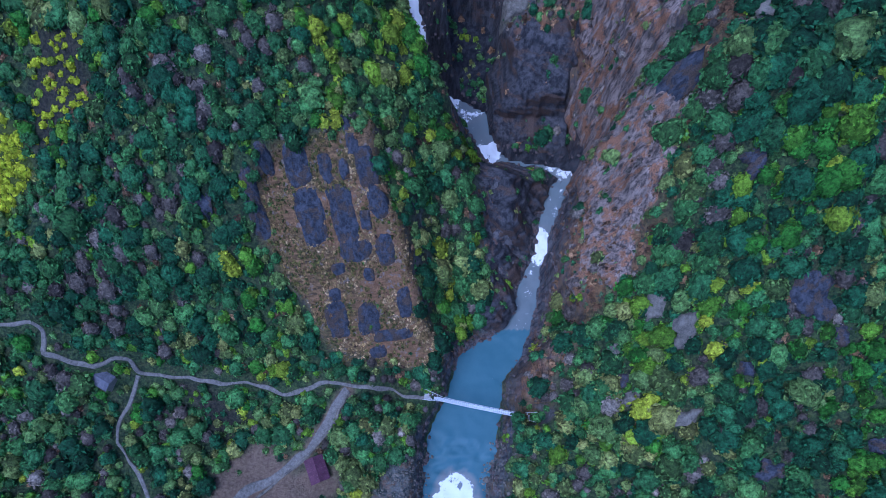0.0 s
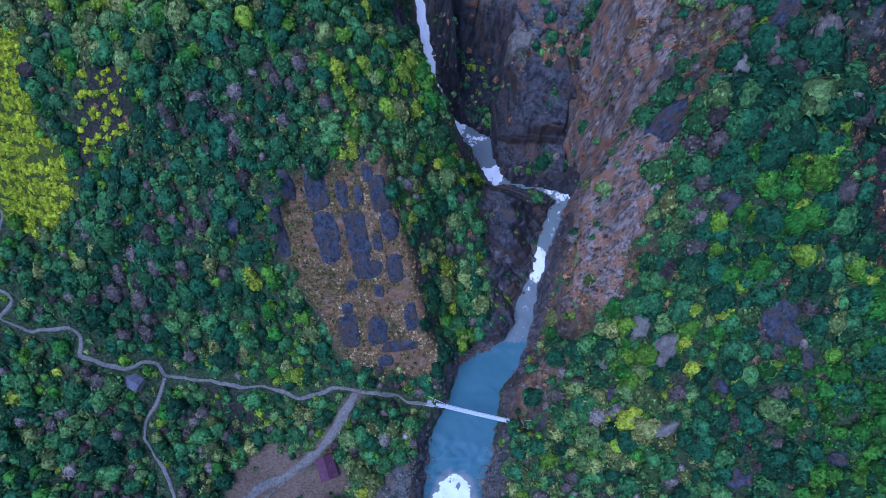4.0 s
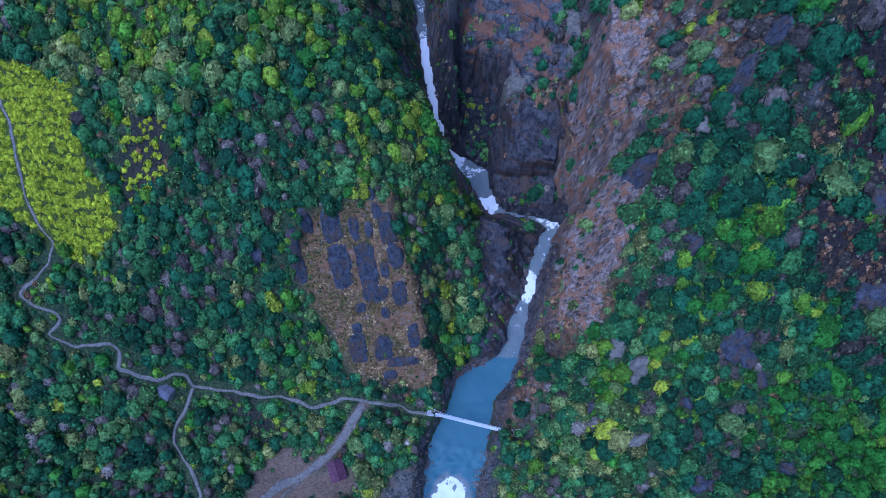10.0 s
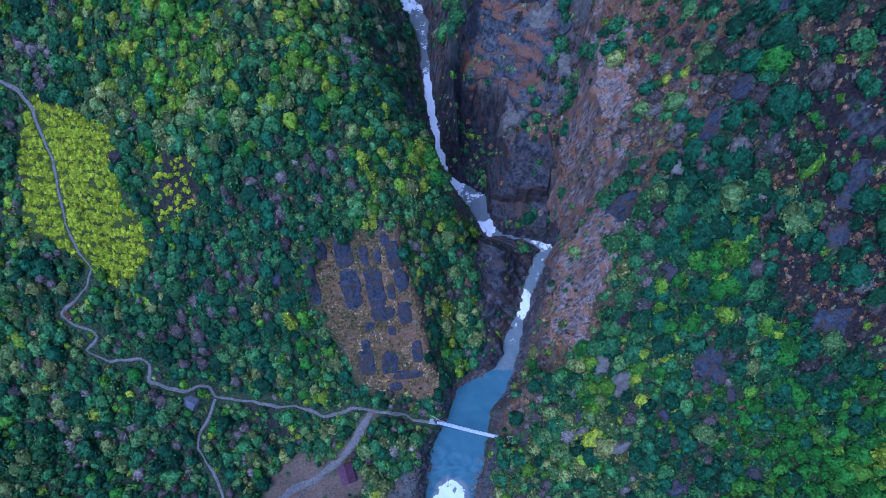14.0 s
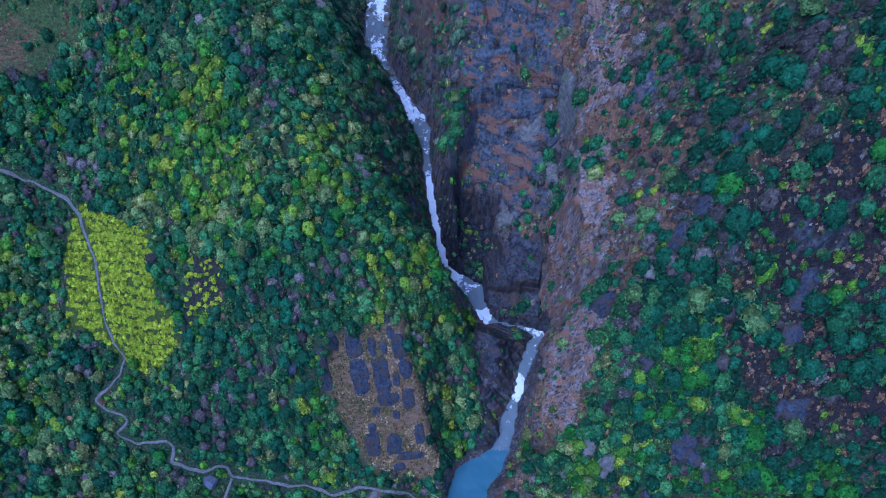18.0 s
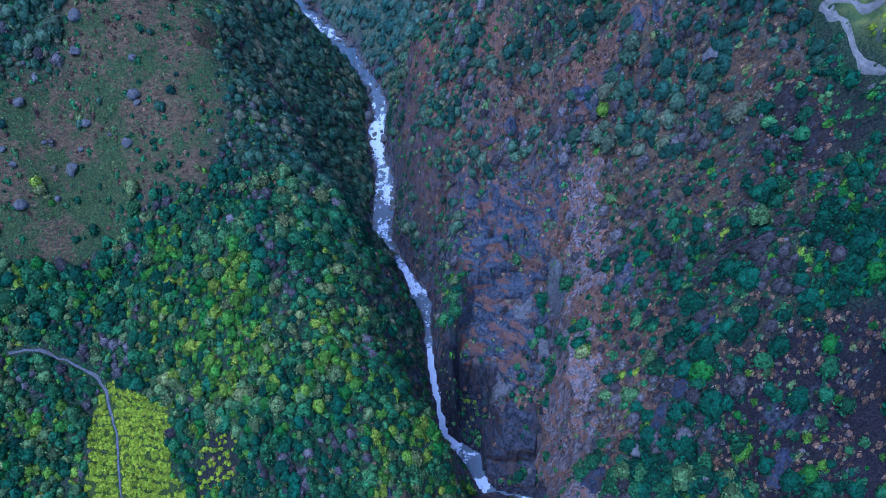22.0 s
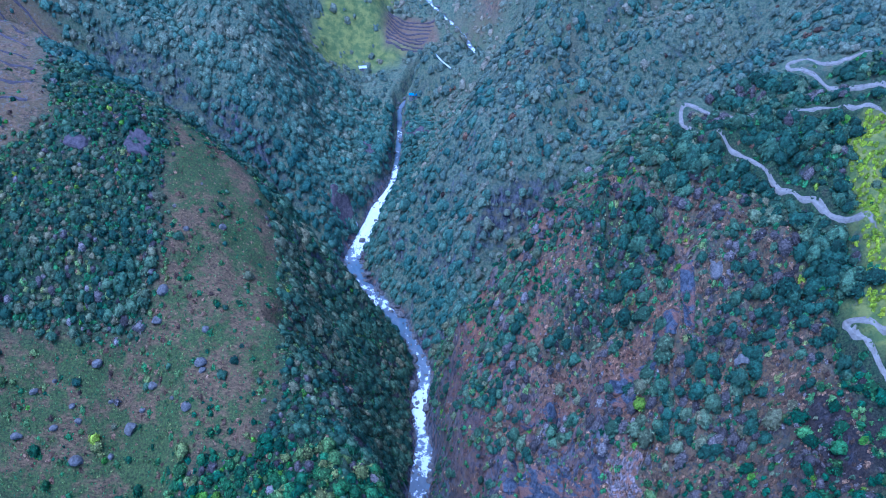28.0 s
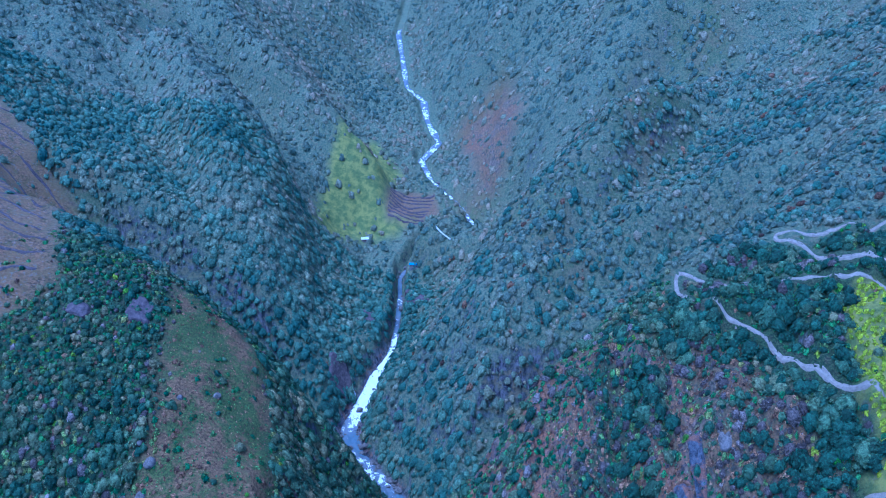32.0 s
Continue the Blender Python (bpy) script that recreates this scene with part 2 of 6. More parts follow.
def features(x, y, h):
    """Knolls, spurs, ribs, gullies and terraces that the cross-sections leave out."""
    h = h + 42 * bump(x, y, -78, 728, 52, 42) + 60 * bump(x, y, 60, 640, 190, 60, 40) + 50 * bump(x, y, 120, 900, 300, 70, 50)
    h = h + 55 * bump(x, y, -330, 720, 240, 70, -50) + 60 * bump(x, y, -380, 980, 300, 80, -40) - 75 * bump(x, y, -275, 512, 200, 62, -12) - 62 * bump(x, y, 85, 503, 175, 56, 19) - 52 * bump(x, y, 14, 456, 96, 46, 12)
    # ribs and runnels down the dry east wall and the upper slopes
    east = np.clip((x - np.interp(y, AXIS[:, 0], AXIS[:, 1]) - 6) / 15, 0, 1) * np.clip((y - 70) / 50, 0, 1) * np.clip((460 - y) / 60, 0, 1)
    h = h + east * np.interp(y, (150, 230), (1.0, 1.6)) * (4.2 * ridged(x + 7 * value_noise(x, y, 30, 81), y / 3.5, 21, 82) + 2.4 * ridged(x + 2 * value_noise(x, y, 9, 80), y / 4, 8, 83) + 1.6 * value_noise(x + 0.5 * y, y * 0.6, 4.5, 79) + 1.8 * ridged(x + y * 0.3, y * 0.45, 11, 73))
    spur = np.clip((y - 250) / 40, 0, 1) * np.clip((425 - y) / 25, 0, 1) * np.clip((x + 50) / 25, 0, 1) * np.clip((170 - x) / 40, 0, 1) * np.clip((near_line(x, y, ROAD_LOW) - 6) / 20, 0, 1)
    h = h + spur * (7 * ridged(x - 0.35 * y + 9 * value_noise(x, y, 40, 94), (y + 0.35 * x) * 0.3, 34, 95) + 3.5 * ridged(x - 0.3 * y + 4 * value_noise(x, y, 15, 96), y * 0.35, 13, 97) + 2.5 * value_noise(x, y, 9, 98))
    # the wooded spur above the burnt slope
    h = h + 40 * bump(x, y, 130, 160, 62, 42)
    # bedded ledges on the rock wall above the falls
    ledge = bump(x, y, 24, 232, 42, 75)
    h = h + ledge * 0.3 * (stepped(h + 0.15 * x + 2.5 * value_noise(x, y, 25, 84), 7.0) - 0.15 * x - h)
    up = np.clip((y - 400) / 150, 0, 1)
    h = h + up * (7 * ridged(x * 0.8 + y * 0.35, (y - x * 0.4) / 2.5, 60, 85) + 3 * ridged(x, y, 24, 86))
    side_ = np.where(x > np.interp(y, AXIS[:, 0], AXIS[:, 1]), 1.0, -1.0)
    away = np.clip((np.abs(x - np.interp(y, AXIS[:, 0], AXIS[:, 1])) - 40) / 80, 0, 1)
    h = h + np.clip((y - 560) / 160, 0, 1) * away * (20 * ridged(y - 0.55 * side_ * x, (x + 0.5 * side_ * y) / 3.0, 130, 89) + 8 * ridged(y - 0.5 * side_ * x, (x + 0.5 * side_ * y) / 3.0, 48, 90))
    # the sloping slab west of the gorge, with the wooded gully beside it
    s = inside(x, y, SLAB, 3.5)
    h = h * (1 - s) + s * (31 + 1.12 * (y - 60) - 0.2 * (x + 41) + 0.5 * value_noise(x, y, 9, 87) + 0.25 * value_noise(x, y, 3, 88))
    h = h - 13 * bump(x, y, 1, 92, 12, 42, 14) * (1 - s)
    # banks at the ends of the footbridge
    b = bump(x, y, -12, 40, 17, 12)
    h = h * (1 - b) + b * (5.6 + 0.06 * (-x))
    b = bump(x, y, 34, 32.5, 7, 5)
    h = h * (1 - b) + b * 9.0
    # the recess east of the falls: a leaning bedded face, and at its foot a sunken pocket under an upright step
    r = inside(x, y, RECESS, 6)
    face = 20 + 1.04 * np.clip(y - 160, -10, 90) + 0.5 * np.clip(x - 36, -26, 10) + 1.6 * value_noise(x, y, 7, 78) + 0.9 * ridged(x * 0.5, y, 3.5, 74)
    face = np.where(y < 162, np.minimum(face, 5 + 0.5 * np.clip(y - 146, 0, 20)), face)
    h = h * (1 - r) + r * np.minimum(h, face)
    r = inside(x, y, POCKET, 2.5)
    h = h * (1 - r) + r * np.minimum(h, 9 + 0.25 * np.clip(y - 165, 0, 40) + 1.5 * value_noise(x, y, 5, 66))
    edge = np.interp(y, (85, 100, 120, 140, 160, 185, 205), (46, 50, 54, 57, 56, 56, 55)) + 4.0 * value_noise(x, y, 17, 77) + 1.2 * value_noise(x, y, 6, 71)
    span = np.clip((y - 92) / 14, 0, 1) * np.clip((198 - y) / 16, 0, 1)
    wall = np.minimum(92 + 3 * value_noise(x, y, 12, 76), 44 + 8 * value_noise(x, y, 14, 75) + 3.2 * (x - edge) + 5 * ridged(y, x * 0.3, 10, 70) + 2.2 * value_noise(y, x * 0.4, 3.6, 67))
    h = np.where((x > edge) & (x < edge + 18), h * (1 - span) + span * np.maximum(h, wall), h)
    for area, rise in ((TERRACES, 3.2), (FIELD_WEST, 3.4)):
        t = inside(x, y, area, 8)
        h = h * (1 - t) + t * stepped(h, rise)
    return h


def height(x, y):
    x, y = np.asarray(x, float), np.asarray(y, float)
    h = sample(HILL, x, y)
    far = np.clip((y - 380) / 300, 0, 1)
    d, zr, w = river_near(x, y)
    edge = np.clip((np.abs(d) - w) / 14, 0, 1)
    h = h + edge * (rough(x, y, 46, 3) * 3.5 + rough(x, y, 13, 11, 2) * 1.3 + rough(x, y, 4.2, 5, 2) * 0.6 + far * rough(x, y, 150, 21) * 12)
    h = features(x, y, h)
    close = np.clip(18 / (np.abs(d) + 1), 0, 1)
    steep = 4.6 + close * (1.6 * value_noise(x, y, 22, 31) + 1.2 * value_noise(x, y, 7, 33))
    cliff = np.clip((y - 75) / 20, 0, 1) * np.clip((205 - y) / 40, 0, 1) * (d > 0)
    steep = steep + 6.0 * cliff
    gentle = np.clip((y - 285) / 30, 0, 1) * np.clip((640 - y) / 80, 0, 1) * (d < 0)
    steep = steep * (1 - gentle) + gentle * (1.85 + 0.35 * close * value_noise(x, y, 16, 35))
    shoulder = np.clip((y - 176) / 10, 0, 1) * np.clip((300 - y) / 20, 0, 1) * (d < 0)
    steep = steep * (1 - shoulder) + shoulder * (2.8 + 0.7 * close * value_noise(x, y, 9, 37))
    low = np.clip((y - 54) / 8, 0, 1) * np.clip((152 - y) / 8, 0, 1) * np.clip((x - 2) / 8, 0, 1) * (d < 0)
    steep = steep * (1 - low) + low * (1.1 + 0.5 * value_noise(x, y, 9, 36))
    bank = np.clip((y - 385) / 20, 0, 1) * np.clip((600 - y) / 40, 0, 1) * (d > 0)
    steep = steep * (1 - bank) + bank * (2.1 + 0.5 * close * value_noise(x, y, 12, 38))
    s = np.abs(d) - w + 0.9 * value_noise(x, y, 5, 41)
    bed = 0.8 * np.clip(s, -1.6, 0)
    carve = zr + np.where(s > 0, steep * s, bed)
    floor_ = zr + np.where(s > 0, 0.3 * np.minimum(s, 4), bed)
    return np.minimum(np.maximum(h, floor_), carve)

# ---- materials ----
def nodes_of(name):
    m = bpy.data.materials.new(name)
    m.use_nodes = True
    t = m.node_tree
    b = t.nodes["Principled BSDF"]
    return m, t, b


def mix_colour(t, factor, a, b):
    n = t.nodes.new("ShaderNodeMix")
    n.data_type = "RGBA"
    for socket, value in ((n.inputs[0], factor), (n.inputs[6], a), (n.inputs[7], b)):
        if hasattr(value, "links"):
            t.links.new(value, socket)
        elif isinstance(value, (int, float)):
            socket.default_value = value
        else:
            socket.default_value = (*value, 1)
    return n.outputs[2]


def noise_of(t, scale, detail=4, rough_=0.6, stretch=None, seed=0.0):
    n = t.nodes.new("ShaderNodeTexNoise")
    n.inputs["Scale"].default_value, n.inputs["Detail"].default_value, n.inputs["Roughness"].default_value = scale, detail, rough_
    g = t.nodes.new("ShaderNodeNewGeometry")
    mp = t.nodes.new("ShaderNodeMapping")
    mp.inputs["Location"].default_value = (seed, seed * 0.7, 0)
    if stretch:
        mp.inputs["Scale"].default_value = stretch
    t.links.new(g.outputs["Position"], mp.inputs[0])
    t.links.new(mp.outputs[0], n.inputs[0])
    return n.outputs[0]


def ramp(t, value, low, high, a=0.0, b=1.0):
    n = t.nodes.new("ShaderNodeMapRange")
    n.inputs[1].default_value, n.inputs[2].default_value, n.inputs[3].default_value, n.inputs[4].default_value = low, high, a, b
    t.links.new(value, n.inputs[0])
    return n.outputs[0]


def attribute(t, name):
    n = t.nodes.new("ShaderNodeAttribute")
    n.attribute_name = name
    return n


def maths(t, op, a, b=0.0):
    n = t.nodes.new("ShaderNodeMath")
    n.operation = op
    for socket, value in ((n.inputs[0], a), (n.inputs[1], b)):
        if hasattr(value, "links"):
            t.links.new(value, socket)
        else:
            socket.default_value = value
    return n.outputs[0]


def bumped(t, b, value, strength, distance):
    n = t.nodes.new("ShaderNodeBump")
    n.inputs["Strength"].default_value, n.inputs["Distance"].default_value = strength, distance
    t.links.new(value, n.inputs["Height"])
    t.links.new(n.outputs[0], b.inputs["Normal"])


def plain(name, a, b, scale, roughness=0.8, metal=0.0, bump_=0.3, stretch=None, by_piece=0.0):
    """Two colours mingled by noise at two scales, with fine relief."""
    m, t, p = nodes_of(name)
    n1, n2 = noise_of(t, scale, 5, 0.65, stretch), noise_of(t, scale * 7.3, 3, 0.6, stretch, 3.1)
    f = maths(t, "ADD", maths(t, "MULTIPLY", n1, 0.65), maths(t, "MULTIPLY", n2, 0.35))
    c = mix_colour(t, ramp(t, f, 0.36, 0.64), a, b)
    if by_piece:
        info = t.nodes.new("ShaderNodeObjectInfo")
        hs = t.nodes.new("ShaderNodeHueSaturation")
        t.links.new(ramp(t, info.outputs["Random"], 0, 1, 1 - by_piece, 1 + by_piece), hs.inputs["Value"])
        t.links.new(c, hs.inputs["Color"])
        c = hs.outputs[0]
    t.links.new(c, p.inputs["Base Color"])
    p.inputs["Roughness"].default_value, p.inputs["Metallic"].default_value = roughness, metal
    p.inputs["Specular IOR Level"].default_value = 0.25
    bumped(t, p, f, bump_, 0.5 / scale)
    return m


def ground_material():
    """Scrub, dry grass, bare earth and rock, told apart by masks on the mesh; steep ground is rock."""
    m, t, p = nodes_of("hillside")
    fine, mid, wide = noise_of(t, 0.9, 6, 0.7), noise_of(t, 0.17, 5, 0.65, None, 9.0), noise_of(t, 0.035, 3, 0.6, None, 2.0)
    green = mix_colour(t, ramp(t, fine, 0.42, 0.60), (0.018, 0.040, 0.014), (0.085, 0.130, 0.038))
    green = mix_colour(t, ramp(t, mid, 0.5, 0.68, 0, 0.75), green, mix_colour(t, ramp(t, fine, 0.42, 0.58), (0.030, 0.030, 0.014), (0.125, 0.115, 0.055)))
    grain = noise_of(t, 0.55, 7, 0.72, (1.0, 0.45, 0.35), 21.0)
    dry = mix_colour(t, ramp(t, grain, 0.40, 0.60), (0.050, 0.033, 0.020), (0.380, 0.205, 0.095))
    dry = mix_colour(t, ramp(t, noise_of(t, 0.09, 5, 0.7, (1.0, 0.5, 0.6), 33.0), 0.48, 0.56, 0, 0.7), dry, mix_colour(t, ramp(t, grain, 0.42, 0.6), (0.070, 0.056, 0.050), (0.30, 0.230, 0.180)))
    dry = mix_colour(t, ramp(t, mid, 0.47, 0.6, 0, 0.6), dry, (0.20, 0.175, 0.075))
    dry = mix_colour(t, ramp(t, wide, 0.42, 0.58, 0, 0.6), dry, mix_colour(t, ramp(t, fine, 0.4, 0.62), (0.150, 0.060, 0.024), (0.48, 0.200, 0.072)))
    blotch = noise_of(t, 0.42, 4, 0.7, None, 14.0)
    dry = mix_colour(t, ramp(t, blotch, 0.55, 0.63, 0, 0.85), dry, (0.075, 0.070, 0.074))
    dry = mix_colour(t, ramp(t, blotch, 0.38, 0.33, 0, 0.6), dry, (0.29, 0.235, 0.18))
    streak = noise_of(t, 0.35, 6, 0.7, (1.0, 1.0, 0.22), 5.0)
    beds = noise_of(t, 0.25, 5, 0.65, (0.3, 0.4, 1.1), 7.0)
    rock = mix_colour(t, ramp(t, streak, 0.42, 0.60), (0.030, 0.032, 0.040), (0.200, 0.188, 0.186))
    rock = mix_colour(t, ramp(t, beds, 0.55, 0.66, 0, 0.5), rock, (0.28, 0.27, 0.26))
    rock = mix_colour(t, ramp(t, mid, 0.50, 0.62, 0, 0.65), rock, (0.26, 0.130, 0.065))
    tufts = noise_of(t, 0.8, 7, 0.75, (0.45, 1.0, 1.0), 41.0)
    grass = mix_colour(t, ramp(t, tufts, 0.38, 0.64), (0.080, 0.050, 0.020), (0.340, 0.215, 0.080))
    grass = mix_colour(t, ramp(t, maths(t, "ADD", maths(t, "MULTIPLY", mid, 0.4), maths(t, "MULTIPLY", wide, 0.6)), 0.45, 0.53, 0, 0.85), grass, mix_colour(t, ramp(t, fine, 0.42, 0.6), (0.032, 0.066, 0.010), (0.130, 0.200, 0.030)))
    dark = mix_colour(t, ramp(t, fine, 0.42, 0.6), (0.011, 0.009, 0.009), (0.062, 0.042, 0.036))
    earth = mix_colour(t, ramp(t, fine, 0.35, 0.7), (0.20, 0.125, 0.085), (0.36, 0.24, 0.17))
    # scrub ground of the far slopes, lightened: distance haze put into the colour
    scrub_haze = mix_colour(t, ramp(t, noise_of(t, 0.45, 5, 0.7, None, 27.0), 0.40, 0.60), (0.088, 0.138, 0.074), (0.230, 0.258, 0.128))
    scrub_haze = mix_colour(t, ramp(t, mid, 0.54, 0.64, 0, 0.4), scrub_haze, (0.27, 0.20, 0.095))
    c = mix_colour(t, attribute(t, "scrub_haze").outputs[2], green, scrub_haze)
    c = mix_colour(t, attribute(t, "dry").outputs[2], c, dry)
    straw = mix_colour(t, ramp(t, tufts, 0.40, 0.62), (0.085, 0.055, 0.026), (0.42, 0.250, 0.105))
    straw = mix_colour(t, ramp(t, mid, 0.52, 0.62, 0, 0.6), straw, mix_colour(t, ramp(t, fine, 0.4, 0.6), (0.04, 0.045, 0.014), (0.15, 0.145, 0.04)))
    straw = mix_colour(t, ramp(t, wide, 0.45, 0.55, 0, 0.5), straw, (0.36, 0.18, 0.085))
    straw = mix_colour(t, ramp(t, blotch, 0.57, 0.62, 0, 0.8), straw, (0.30, 0.25, 0.21))
    c = mix_colour(t, attribute(t, "straw").outputs[2], c, straw)
    c = mix_colour(t, attribute(t, "meadow").outputs[2], c, grass)
    c = mix_colour(t, attribute(t, "burnt").outputs[2], c, dark)
    crop = mix_colour(t, ramp(t, fine, 0.3, 0.7), (0.030, 0.045, 0.006), (0.14, 0.18, 0.012))
    c = mix_colour(t, attribute(t, "crop").outputs[2], c, crop)
    pasture = mix_colour(t, ramp(t, noise_of(t, 0.12, 5, 0.7, (1.0, 1.0, 1.0), 61.0), 0.42, 0.6), (0.15, 0.20, 0.040), (0.34, 0.34, 0.060))
    c = mix_colour(t, attribute(t, "field").outputs[2], c, pasture)
    c = mix_colour(t, attribute(t, "earth").outputs[2], c, earth)
    g = t.nodes.new("ShaderNodeNewGeometry")
    sep = t.nodes.new("ShaderNodeSeparateXYZ")
    t.links.new(g.outputs["Normal"], sep.inputs[0])
    steep = maths(t, "ADD", sep.outputs[2], maths(t, "MULTIPLY", maths(t, "SUBTRACT", mid, 0.5), 0.55))
    steep = maths(t, "MULTIPLY", ramp(t, steep, 0.40, 0.24), ramp(t, attribute(t, "dry").outputs[2], 0, 1, 1.0, 0.45))
    rockiness = maths(t, "MAXIMUM", steep, attribute(t, "rock").outputs[2])
    c = mix_colour(t, rockiness, c, rock)
    # wet rock by the falls, darkened further to paint in the recess's shade
    wet_shade = mix_colour(t, ramp(t, streak, 0.42, 0.62), (0.009, 0.011, 0.017), (0.062, 0.062, 0.070))
    c = mix_colour(t, attribute(t, "wet_shade").outputs[2], c, wet_shade)
    t.links.new(c, p.inputs["Base Color"])
    p.inputs["Roughness"].default_value = 0.85
    relief = maths(t, "ADD", fine, maths(t, "MULTIPLY", streak, 0.8))
    bumped(t, p, relief, 1.0, 1.6)
    return m


def leaf_material(name, dark, mid, pale, vivid=1.0):
    """Leaves: each tree has its own tone in the mesh's tint, each spray and each leaf a little of its own."""
    m, t, p = nodes_of(name)
    tint = attribute(t, "tint").outputs[2]
    geo = t.nodes.new("ShaderNodeNewGeometry")
    c = mix_colour(t, ramp(t, tint, 0.0, 0.5), dark, mid)
    c = mix_colour(t, ramp(t, tint, 0.5, 1.0), c, pale)
    leafy = noise_of(t, 1.1, 6, 0.8)
    clump = noise_of(t, 0.55, 2, 0.6, None, 8.0)
    value = maths(t, "MULTIPLY", ramp(t, geo.outputs["Random Per Island"], 0, 1, 1 - 0.55 * vivid, 1 + 0.5 * vivid), ramp(t, leafy, 0.34, 0.66, 1 - 0.7 * vivid, 1 + 0.75 * vivid))
    value = maths(t, "MULTIPLY", value, ramp(t, clump, 0.35, 0.65, 0.7, 1.3))
    hs = t.nodes.new("ShaderNodeHueSaturation")
    t.links.new(value, hs.inputs["Value"])
    t.links.new(c, hs.inputs["Color"])
    t.links.new(hs.outputs[0], p.inputs["Base Color"])
    p.inputs["Roughness"].default_value = 0.75
    p.inputs["Specular IOR Level"].default_value = 0.25
    bumped(t, p, leafy, 1.0, 1.0)
    return m


def bedded(name, dark, pale, seam, upright=False):
    """Layered rock: thin beds, rusty seams and runs of damp down the face."""
    m, t, p = nodes_of(name)
    beds = noise_of(t, 0.9, 6, 0.7, (0.9, 0.9, 0.10) if upright else (0.10, 0.10, 0.5))
    runs = noise_of(t, 0.6, 5, 0.7, (1.0, 1.0, 0.16), 4.0)
    grain = noise_of(t, 2.5, 5, 0.7, None, 9.0)
    first, second = (0.5, 0.25) if upright else (0.25, 0.5)
    f = maths(t, "ADD", maths(t, "MULTIPLY", beds, first), maths(t, "ADD", maths(t, "MULTIPLY", runs, second), maths(t, "MULTIPLY", grain, 0.25)))
    c = mix_colour(t, ramp(t, f, 0.44, 0.57), dark, pale)
    c = mix_colour(t, ramp(t, noise_of(t, 0.3, 6, 0.7, (1.0, 1.0, 0.25) if upright else (0.22, 0.22, 0.55), 17.0), 0.50, 0.56, 0, 0.9), c, mix_colour(t, ramp(t, grain, 0.4, 0.6), tuple(0.35 * k for k in seam), seam))
    t.links.new(c, p.inputs["Base Color"])
    p.inputs["Roughness"].default_value = 0.7
    bumped(t, p, f, 1.0, 1.2)
    return m


def water_material():
    m, t, p = nodes_of("river_water")
    foam = attribute(t, "foam").outputs[2]
    fine = noise_of(t, 1.0, 6, 0.75)
    mask = ramp(t, maths(t, "ADD", foam, maths(t, "ADD", maths(t, "MULTIPLY", maths(t, "SUBTRACT", fine, 0.5), 1.2), maths(t, "MULTIPLY", maths(t, "SUBTRACT", noise_of(t, 0.22, 3, 0.6, None, 4.0), 0.5), 1.8))), 0.46, 0.60)
    deep = mix_colour(t, ramp(t, noise_of(t, 0.12, 3), 0.35, 0.65), (0.060, 0.140, 0.172), (0.072, 0.156, 0.190))
    deep = mix_colour(t, ramp(t, foam, -0.35, 0.25, 0, 0.85), deep, (0.20, 0.21, 0.205))
    t.links.new(mix_colour(t, mask, deep, (0.86, 0.87, 0.88)), p.inputs["Base Color"])
    t.links.new(ramp(t, mask, 0, 1, 0.5, 0.9), p.inputs["Roughness"])
    p.inputs["Specular IOR Level"].default_value = 0.22
    bumped(t, p, fine, 0.25, 0.3)
    return m


M_GROUND = ground_material()
M_WATER = water_material()
M_LEAF = leaf_material("broad_leaves", (0.034, 0.108, 0.042), (0.094, 0.222, 0.054), (0.270, 0.285, 0.070), 1.15)
# green leaves made paler, bluer and softer in contrast, as painted haze
M_LEAF_UPPER_HAZE = leaf_material("hazed_green_leaves", (0.066, 0.140, 0.090), (0.135, 0.218, 0.122), (0.27, 0.270, 0.140), 0.5)
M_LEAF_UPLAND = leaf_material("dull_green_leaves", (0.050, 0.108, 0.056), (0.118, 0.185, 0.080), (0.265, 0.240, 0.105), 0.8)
M_LEAF_YELLOW = leaf_material("fresh_leaves", (0.065, 0.195, 0.018), (0.165, 0.300, 0.014), (0.36, 0.41, 0.018))
M_LEAF_GREY = leaf_material("bare_twigs", (0.095, 0.078, 0.062), (0.180, 0.150, 0.120), (0.28, 0.240, 0.19))
M_LEAF_DRY = leaf_material("withered_leaves", (0.085, 0.055, 0.032), (0.21, 0.120, 0.058), (0.38, 0.23, 0.11))
# olive scrub leaves, lightened and flattened to carry distance haze in their colour
M_LEAF_FAR_HAZE = leaf_material("hazy_hill_scrub", (0.100, 0.150, 0.098), (0.200, 0.228, 0.130), (0.34, 0.290, 0.165), 0.32)
M_ROCK_BROWN = plain("brown_rock", (0.05, 0.043, 0.042), (0.19, 0.15, 0.135), 0.4, 0.85, 0, 0.8)
M_ROCK_BLUE = bedded("blue_slate", (0.018, 0.021, 0.028), (0.125, 0.131, 0.134), (0.30, 0.140, 0.065))
M_CLIFF = bedded("ribbed_cliff", (0.060, 0.044, 0.036), (0.400, 0.310, 0.250), (0.42, 0.200, 0.090), True)
M_ROCK_WORN = bedded("worn_river_rock", (0.010, 0.011, 0.016), (0.088, 0.084, 0.088), (0.11, 0.070, 0.048))
M_STRAW = leaf_material("straw_tufts", (0.17, 0.125, 0.045), (0.34, 0.235, 0.090), (0.58, 0.43, 0.22))
M_WEEDS = leaf_material("olive_weeds", (0.070, 0.085, 0.020), (0.17, 0.150, 0.035), (0.27, 0.165, 0.070))
M_TEA = leaf_material("tea_leaves", (0.23, 0.31, 0.003), (0.43, 0.50, 0.004), (0.60, 0.62, 0.006), 0.7)
